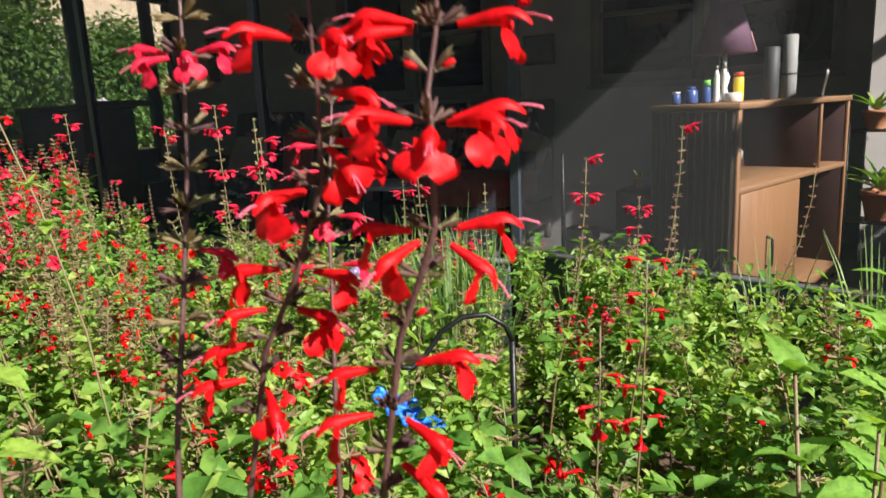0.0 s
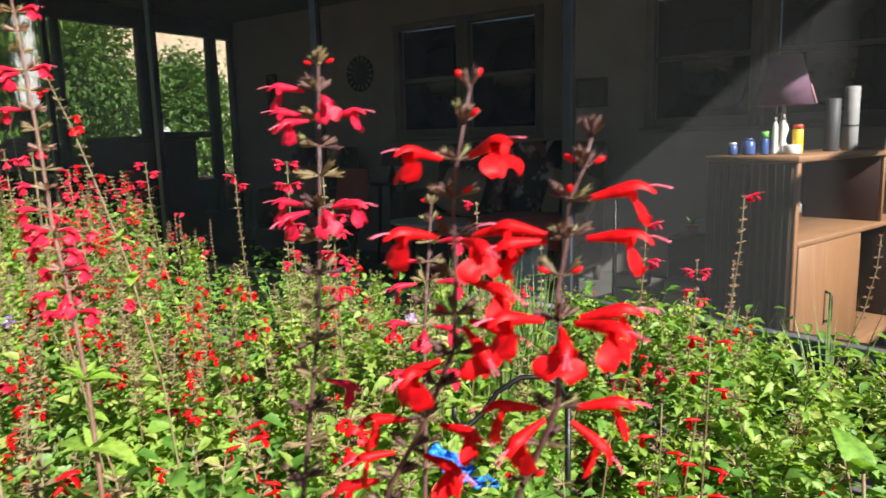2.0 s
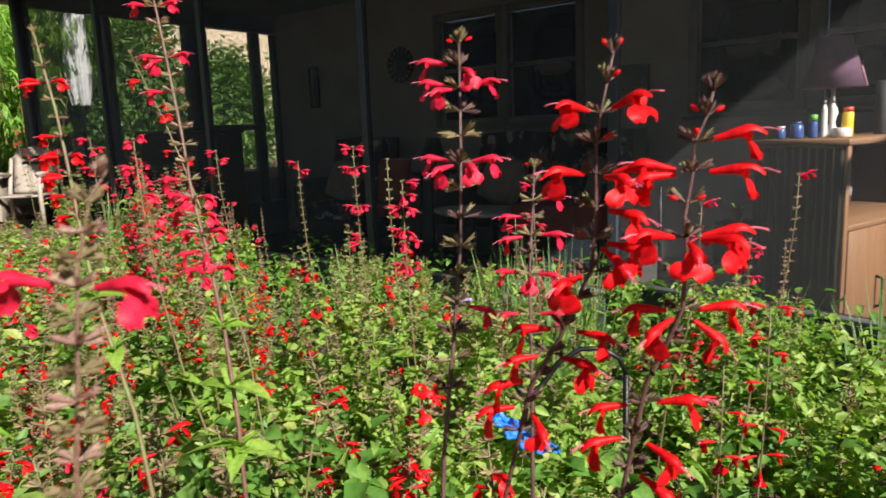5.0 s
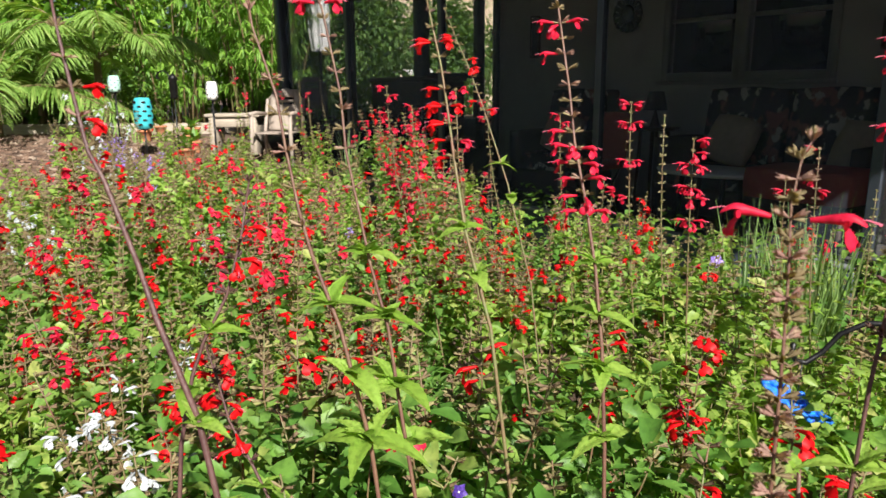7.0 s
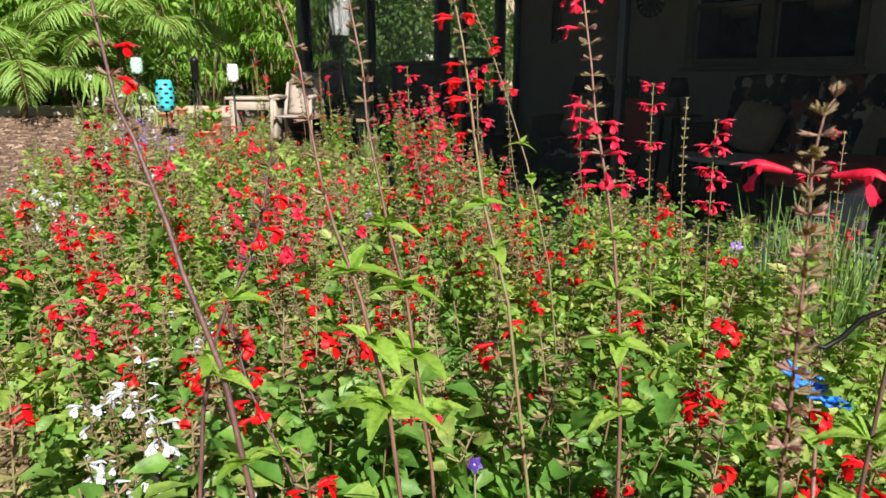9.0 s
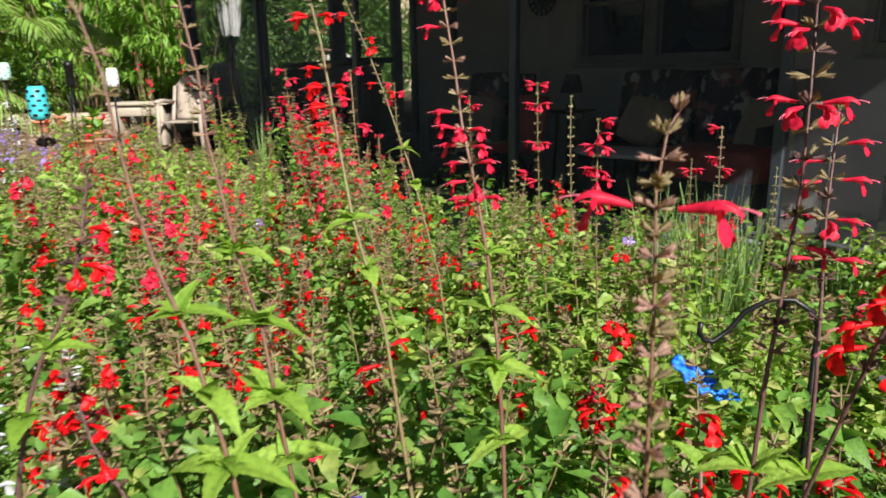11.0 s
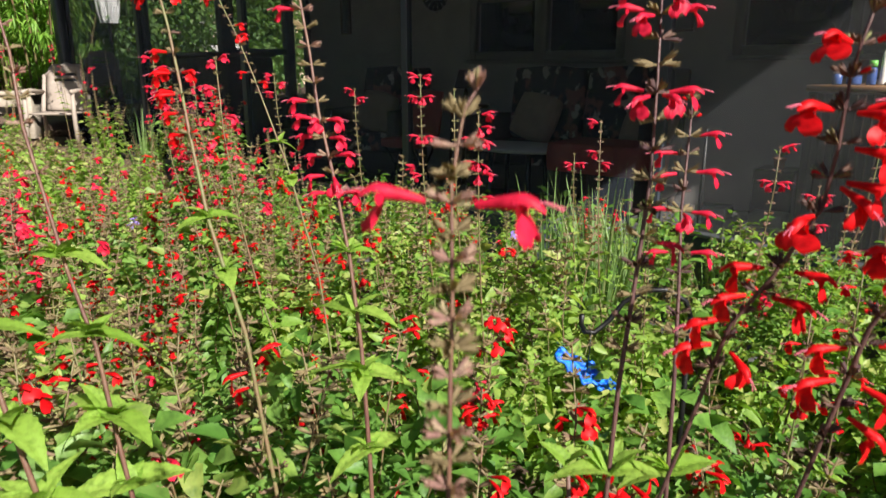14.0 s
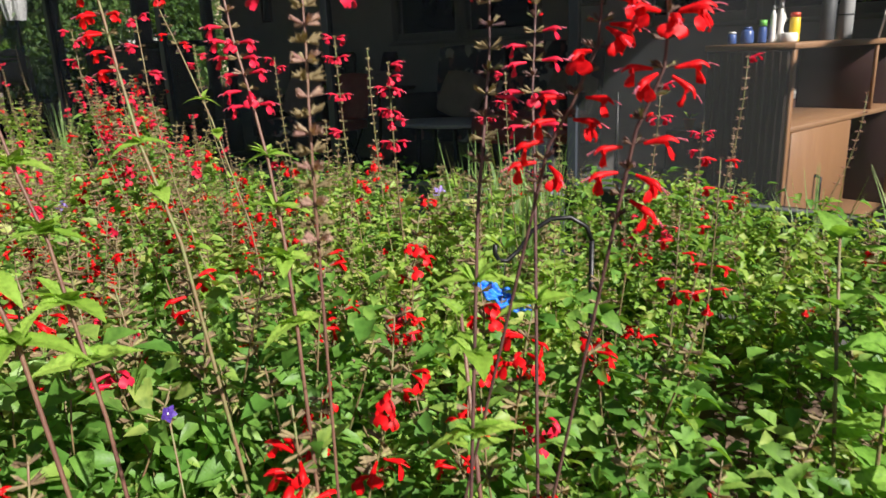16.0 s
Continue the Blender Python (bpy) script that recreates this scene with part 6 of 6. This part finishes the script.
# ---- salvia plants filling the bed ----
def plant_variant(seed, height, stems, bloom, leafy_to, white=False, leaf=1.0, green=LEAF):
    """One bushy plant: leafy branching stems topped by flower spikes."""
    rnd = random.Random(seed)
    t = thing("salvia_plant", "salvia plant with hazy violet blossom spikes" if white == "violet" else "leafy salvia plant with small white blossoms" if white else "bushy salvia plant with red blossoms and green leaves", "salvia plant", None, "salvia plants in the bed")
    leaves = Geo()
    for k in range(stems):
        az = 360 * k / stems + rnd.uniform(-30, 30)
        h = height * rnd.uniform(0.72, 1.05)
        out = rnd.uniform(0.04, 0.15)
        o = polar(az, 0)
        pts = [o * (0.01 + out * (i / 6) ** 1.3) + Vector((rnd.uniform(-0.006, 0.006), rnd.uniform(-0.006, 0.006), -0.02 + (h + 0.02) * i / 6)) for i in range(7)]
        g = Geo()
        g.add(*tube([o * 0.005 + Vector((0, 0, -0.46)), *pts], [0.003] + [0.0028 - 0.0003 * i for i in range(7)], 5))
        b = Geo()
        z = h * leafy_to
        i = run = 0
        while z < h:
            u = z / h * 6
            j = min(5, int(u))
            p = pts[j].lerp(pts[j + 1], u - j)
            top = (z - h * leafy_to) / (h * (1 - leafy_to))
            spin = 90 * (i % 2) + rnd.uniform(-25, 25)
            for q in range(5):
                d = polar(spin + 180 * (q % 2) + rnd.uniform(-40, 40), rnd.uniform(-5, 35))
                g.put(CALYX_LOW, facing(p, d, size=0.0175 * (1.1 - 0.4 * top)), 1)
            if run == 0 and rnd.random() < bloom * 0.45:
                run = rnd.choice((2, 3, 4))
            if run:
                run -= 1
                for q in range(rnd.choice((1, 2, 2, 3))):
                    d = polar(rnd.uniform(0, 360), rnd.uniform(-25, 15))
                    b.put(FLOWER_LOW, facing(p + d * 0.006, d, roll=rnd.uniform(-0.4, 0.4), size=rnd.uniform(0.028, 0.041) * (0.85 if white else 1)))
            z += 0.018
            i += 1
        sp = tagged(part("flower_spike", g, [STEM, CALYX], t), "brown calyx spike", kind="stuff")
        if b.v:
            tagged(part("bloom", b, BLUE_PETAL if white == "violet" else WHITE_PETAL if white else PETAL_PINK if rnd.random() < 0.32 else PETAL, sp), "small violet blossoms" if white == "violet" else "small white blossoms" if white else "bright red blossoms", kind="stuff")
        z = 0.05
        i = 0
        while z < h * (leafy_to + 0.05):
            u = z / h * 6
            j = min(5, int(u))
            p = pts[j].lerp(pts[j + 1], u - j)
            low = z / (h * leafy_to)
            for q in range(2):
                a = 90 * (i % 2) + 180 * q + rnd.uniform(-25, 25)
                L = leaf * rnd.choice((0.024, 0.030, 0.036, 0.042, 0.050, 0.062)) * rnd.uniform(0.85, 1.15) * (1.2 - 0.4 * low)
                d = polar(a, rnd.uniform(-30, 50))
                leaves.put(SLEAF, facing(p + d * 0.012, d, roll=rnd.uniform(-0.9, 0.9), size=L))
                # side shoot with a few smaller leaves
                if low > 0.2 and rnd.random() < 0.6:
                    e = p + polar(a + rnd.uniform(-20, 20), rnd.uniform(15, 50)) * rnd.uniform(0.03, 0.075)
                    for _ in range(4):
                        leaves.put(SLEAF, facing(e + Vector((rnd.uniform(-0.012, 0.012), rnd.uniform(-0.012, 0.012), rnd.uniform(-0.01, 0.02))), polar(rnd.uniform(0, 360), rnd.uniform(-25, 60)), roll=rnd.uniform(-0.9, 0.9), size=L * rnd.uniform(0.45, 0.95)))
            z += 0.027 * leaf
            i += 1
    tagged(part("foliage", leaves, green, t), "small bright green leaves", kind="stuff")
    return t


VARIANTS = [plant_variant(100 + k, *spec, False, 1.14, LEAF_PALE if k in (1, 2, 5, 7) else LEAF) for k, spec in enumerate(((0.62, 6, 0.20, 0.70), (0.70, 6, 0.29, 0.66), (0.58, 7, 0.09, 0.78), (0.66, 6, 0.35, 0.66), (0.52, 7, 0.05, 0.84), (0.60, 6, 0.12, 0.78), (0.74, 4, 0.21, 0.62), (0.56, 7, 0.0, 0.88)))]
BLOOMING, LEAFY = [VARIANTS[k] for k in (0, 1, 3, 6)], [VARIANTS[k] for k in (2, 4, 5, 7)]
LOW_VARIANTS = [plant_variant(120 + k, *spec, False, 1.05, LEAF_PALE if k == 0 else LEAF) for k, spec in enumerate(((0.42, 7, 0.02, 0.88), (0.38, 8, 0.0, 0.95), (0.46, 6, 0.06, 0.82)))]
# most near plants wear the leaf colour darkened for shade
NEAR_VARIANTS = [plant_variant(140 + k, *spec, False, 1.12, LEAF if k == 3 else LEAF_SHADED) for k, spec in enumerate(((0.50, 6, 0.12, 0.82), (0.54, 5, 0.31, 0.70), (0.46, 7, 0.0, 0.95), (0.52, 6, 0.18, 0.78), (0.48, 6, 0.04, 0.90)))]
VIOLET = plant_variant(160, 0.55, 6, 0.6, 0.5, "violet")
TALL_WHITE = plant_variant(150, 0.92, 4, 0.2, 0.45, True)
WHITE_VARIANTS = [plant_variant(130 + k, *spec) for k, spec in enumerate(((0.52, 4, 0.36, 0.58, True), (0.48, 4, 0.4, 0.58, True)))]


CLUMPS = ((0.05, 2.25, 70, 0.60), (0.16, 2.42, 44, 0.52), (-0.12, 2.35, 50, 0.56), (0.45, 2.5, 30, 0.42), (0.75, 2.55, 26, 0.40), (1.05, 2.35, 30, 0.42), (1.35, 2.3, 30, 0.45), (1.55, 2.1, 30, 0.42), (-0.9, 2.9, 26, 0.45), (-3.2, 4.3, 40, 0.5), (-2.6, 4.0, 34, 0.5))


# bare shaded spots between the plants
BARE = ((-0.45, 0.98), (-0.66, 1.18), (0.44, 1.03), (0.62, 1.12))


def on_bed(x, y, turn=0.0):
    return Matrix.Translation((x, y, bed_level(x, y))) @ Matrix.Rotation(radians(turn), 4, "Z")


def place_plants():
    rnd = random.Random(7)
    placed, used = [], set()
    for x, y, s in ((-0.68, 0.46, 1.0), (-0.74, 0.42, 0.95), (-0.95, 0.55, 0.95), (-1.15, 0.85, 0.95)):
        src = WHITE_VARIANTS[len(placed) % 2]
        m = on_bed(x, y, 70 * len(placed)) @ Matrix.Diagonal((s, s, s, 1))
        if src in used:
            copy_thing(src, m)
        else:
            src.matrix_basis = m
            used.add(src)
        placed.append((x, y))
    for k, (x, y, s) in enumerate(((-3.22, 2.13, 1.0), (-3.05, 2.25, 0.9), (-3.38, 2.36, 0.95), (-2.75, 1.42, 0.6), (-2.3, 1.22, 0.62))):
        m = on_bed(x, y, 50 * k) @ Matrix.Diagonal((s, s, s, 1))
        if k:
            copy_thing(TALL_WHITE, m)
        else:
            TALL_WHITE.matrix_basis = m
        placed.append((x, y))
    for k, (x, y, s) in enumerate(((-4.7, 3.35, 1.0), (-4.45, 3.5, 0.9), (-4.95, 3.55, 1.0), (-4.3, 3.3, 0.85))):
        m = on_bed(x, y, 80 * k) @ Matrix.Diagonal((s, s, s, 1))
        if k:
            copy_thing(VIOLET, m)
        else:
            VIOLET.matrix_basis = m
        placed.append((x, y))
    tries = 0
    while tries < 26000 and len(placed) < 330:
        tries += 1
        a = radians(rnd.uniform(-76, 52))
        r = 0.42 + 6.0 * rnd.random() ** 0.75
        x, y = 0.15 + r * math.sin(a), -0.02 + r * math.cos(a)
        q = OUT @ Vector((x, y, 0))
        if depth_in(x, y) > -0.24 or q.x < -6.4 or (x < -3.2 and y < 1.25 + 0.55 * (-3.2 - x)):
            continue
        if (x < -4.3 and y < 3.3) or (x < -3.5 and y < 2.2):
            continue
        if any(math.hypot(x - c[0], y - c[1]) < 0.17 for c in CLUMPS) or any(math.hypot(x - a, y - b) < 0.15 for a, b in BARE):
            continue
        gap = 0.13 + 0.032 * r
        if any((x - px) ** 2 + (y - py) ** 2 < gap * gap for px, py in placed):
            continue
        if min(math.hypot(x - cx, y - cy) for cx, cy in ((0.28, 0.13), (0.24, 0.1), (0.09, -0.1), (0.08, 0.03), (0.16, -0.1))) < 0.46:
            continue
        placed.append((x, y))
        right = smooth((x - 0.25) / 0.35)
        if right > rnd.random():
            pool, scale = LOW_VARIANTS, rnd.uniform(0.75, 1.0)
        elif x < -0.75 and r < 3.4 and rnd.random() < 0.06 and a < radians(-38):
            pool, scale = WHITE_VARIANTS, rnd.uniform(0.85, 1.1)
        else:
            patch = noise.noise(Vector((x * 1.5 + 3, y * 1.5, 0.5))) + rnd.uniform(-0.22, 0.22)
            pool = BLOOMING if patch > -0.06 + 0.30 * smooth((r - 2.0) / 1.2) else LEAFY
            scale = (0.80 + 0.22 * smooth((r - 0.6) / 1.6)) * rnd.uniform(0.85, 1.12)
            if r < 1.25:
                pool, scale = NEAR_VARIANTS, rnd.uniform(0.88, 1.12)
        if -depth_in(x, y) < 1.5 and q.x > -3.2 and right < 0.5:
            scale *= 0.62 + 0.4 * smooth((-1.4 - q.x) / 1.6)
            if q.x > -2.3:
                pool = LEAFY if rnd.random() < 0.9 else BLOOMING
        elif -q.y < 1.4 and q.x < -0.4:
            scale *= rnd.choice((0.72, 0.82, 0.9, 1.0, 1.1))
        if abs(x - 0.09) < 0.17 and 0.75 < y < 1.32:
            pool, scale = LOW_VARIANTS[:2], rnd.uniform(0.7, 0.85)
        src = rnd.choice(pool)
        m = on_bed(x, y) @ Matrix.Rotation(rnd.uniform(0, 6.28), 4, "Z") @ Matrix.Rotation(rnd.uniform(-0.1, 0.1), 4, "X") @ Matrix.Diagonal((scale, scale, scale, 1))
        if src in used:
            copy_thing(src, m)
        else:
            src.matrix_basis = m
            used.add(src)
    # kinds that found no spot are taken away
    for src in VARIANTS + LOW_VARIANTS + NEAR_VARIANTS + WHITE_VARIANTS:
        if src not in used:
            for ob in [*src.children_recursive, src]:
                bpy.data.objects.remove(ob)


place_plants()


# low growth under and between the plants
def undergrowth():
    rnd = random.Random(17)
    g = Geo()
    for _ in range(19000):
        a = radians(rnd.uniform(-70, 55))
        r = 0.35 + 4.6 * rnd.random() ** 0.8
        x, y = 0.15 + r * math.sin(a), -0.02 + r * math.cos(a)
        if depth_in(x, y) > -0.12 or (x < -3.2 and y < 1.4 + 0.45 * (-3.2 - x)) or (x < -4.3 and y < 3.6):
            continue
        z = bed_level(x, y) - 0.16 + rnd.random() ** 1.2 * 0.50
        g.put(SLEAF, facing((x, y, z), polar(rnd.uniform(0, 360), rnd.uniform(-20, 40)), roll=rnd.uniform(-0.5, 0.5), size=rnd.uniform(0.03, 0.06)))
    solid("undergrowth", g, LEAF_SHADED, "low green leaves covering the bed's soil, coloured darker for shade", "groundcover", kind="stuff", smooth=True)


undergrowth()


def blades(x, y, seed, n, h, label):
    rnd = random.Random(seed)
    t = thing("strappy_clump", label, "grass clump", on_ground(x, y))
    g = Geo()
    for _ in range(n):
        a, hh = rnd.uniform(0, 360), h * rnd.uniform(0.6, 1.1)
        o = polar(a, 0)
        b = o * rnd.uniform(0, 0.05)
        bend = rnd.uniform(0.03, 0.22)
        w = rnd.uniform(0.004, 0.008)
        s = Vector((-o.y, o.x, 0))
        rows = []
        for i in range(7):
            u = i / 6
            c = b + o * bend * u * u + Vector((0, 0, (hh - FLOOR) * u - 0.3 * bend * u ** 3))
            ww = w * (1 - u ** 2) + 0.0005
            rows.append([tuple(c - s * ww), tuple(c + o * ww * 0.3), tuple(c + s * ww)])
        g.add(*grid(rows))
    tagged(part("grass_tuft", g, BLADE, t), "narrow green blades", kind="stuff")


for k, (x, y, n, h) in enumerate(CLUMPS):
    blades(x, y, 200 + k, n, h, "clump of strappy green blades by the screen")


def simple_flower(x, y, z, r, mat, label, seed):
    rnd = random.Random(seed)
    g0 = ground_height(x, y)
    t = thing("wildflower", label, "flower", Matrix.Translation((x, y, g0)))
    part("stem", Geo().add(*tube([(0.02, 0.01, -0.02), (0.01, 0.0, (z - g0) * 0.6), (0, 0, z - g0)], 0.0014, 5)), STEM, t)
    for k in range(5):
        d = polar(72 * k + rnd.uniform(-8, 8), 20)
        p = part("petal", Geo().put(leaf_shape(5, 0.95, 0.2, 0.25), facing((0, 0, 0), (1, 0, 0), size=r)), mat, t)
        p.matrix_basis = Matrix.Translation((0, 0, z - g0)) @ Matrix.Rotation(radians(55), 4, "X") @ Matrix.Rotation(radians(72 * k), 4, "Z")
    part("eye", Geo().add(*turned([(r * 0.1, 0), (r * 0.11, r * 0.1), (r * 0.03, r * 0.14)], 8)), WHITE_PAINT, t).matrix_basis = Matrix.Translation((0, 0, z - g0)) @ Matrix.Rotation(radians(55), 4, "X")


simple_flower(-1.52, 2.02, 0.40, 0.026, BLUE_PETAL, "pale violet five-petalled flower among the salvia", 1)
simple_flower(-0.18, 1.95, 0.452, 0.022, BLUE_PETAL, "pale violet flower on a thin stem", 2)
simple_flower(-0.28, 0.57, 0.46, 0.011, DARK_VIOLET, "dark violet flower low among leaves", 3)


for k, (x, y, z) in enumerate(((-3.62, 2.62, 0.50), (-3.7, 2.55, 0.55), (-3.78, 2.66, 0.52), (-3.55, 2.75, 0.48))):
    simple_flower(x, y, z, 0.022, BLUE_PETAL, "small blue-violet flower at the edge of the bed", 10 + k)


# broad-leaved plant by the path
def broad_plant(x, y, h, seed, n, label, size, stem=STEM):
    rnd = random.Random(seed)
    t = thing("broadleaf_plant", label, "leafy plant", on_bed(x, y))
    lean = polar(rnd.uniform(0, 360), 0) * 0.04
    part("stem", Geo().add(*tube([(0, 0, FLOOR - 0.02), tuple(lean * 0.4 + Vector((0, 0, h * 0.5))), tuple(lean + Vector((0, 0, h)))], [0.004, 0.003, 0.0018], 8)), stem, t)
    for k in range(n):
        z = h * (0.25 + 0.75 * k / (n - 1))
        for q in range(2):
            a = 90 * (k % 2) + 180 * q + rnd.uniform(-20, 20)
            u = k / (n - 1)
            lf = part("leaf", (young_leaf_meshes if stem is STEM_RED else hero_leaf_meshes)[k % 3], None, t)
            lf.matrix_basis = facing(lean * (z / h) + Vector((0, 0, z)), polar(a, -5 + 55 * u), roll=rnd.uniform(-0.3, 0.3), size=size * (1.1 - 0.45 * u) * rnd.uniform(0.85, 1.1))


broad_plant(0.555, 0.79, 0.61, 301, 6, "upright plant with toothed heart-shaped green leaves", 0.075)
broad_plant(0.575, 0.73, 0.54, 302, 10, "leafy green plant with broad toothed leaves", 0.08)
broad_plant(0.65, 0.90, 0.66, 304, 9, "tall green plant with broad toothed leaves", 0.10)
broad_plant(0.58, 0.76, 0.56, 308, 9, "leafy green plant with broad toothed leaves", 0.08)
broad_plant(0.11, 0.53, 0.60, 306, 7, "pale green leafy shoot among the salvia", 0.045, STEM_RED)
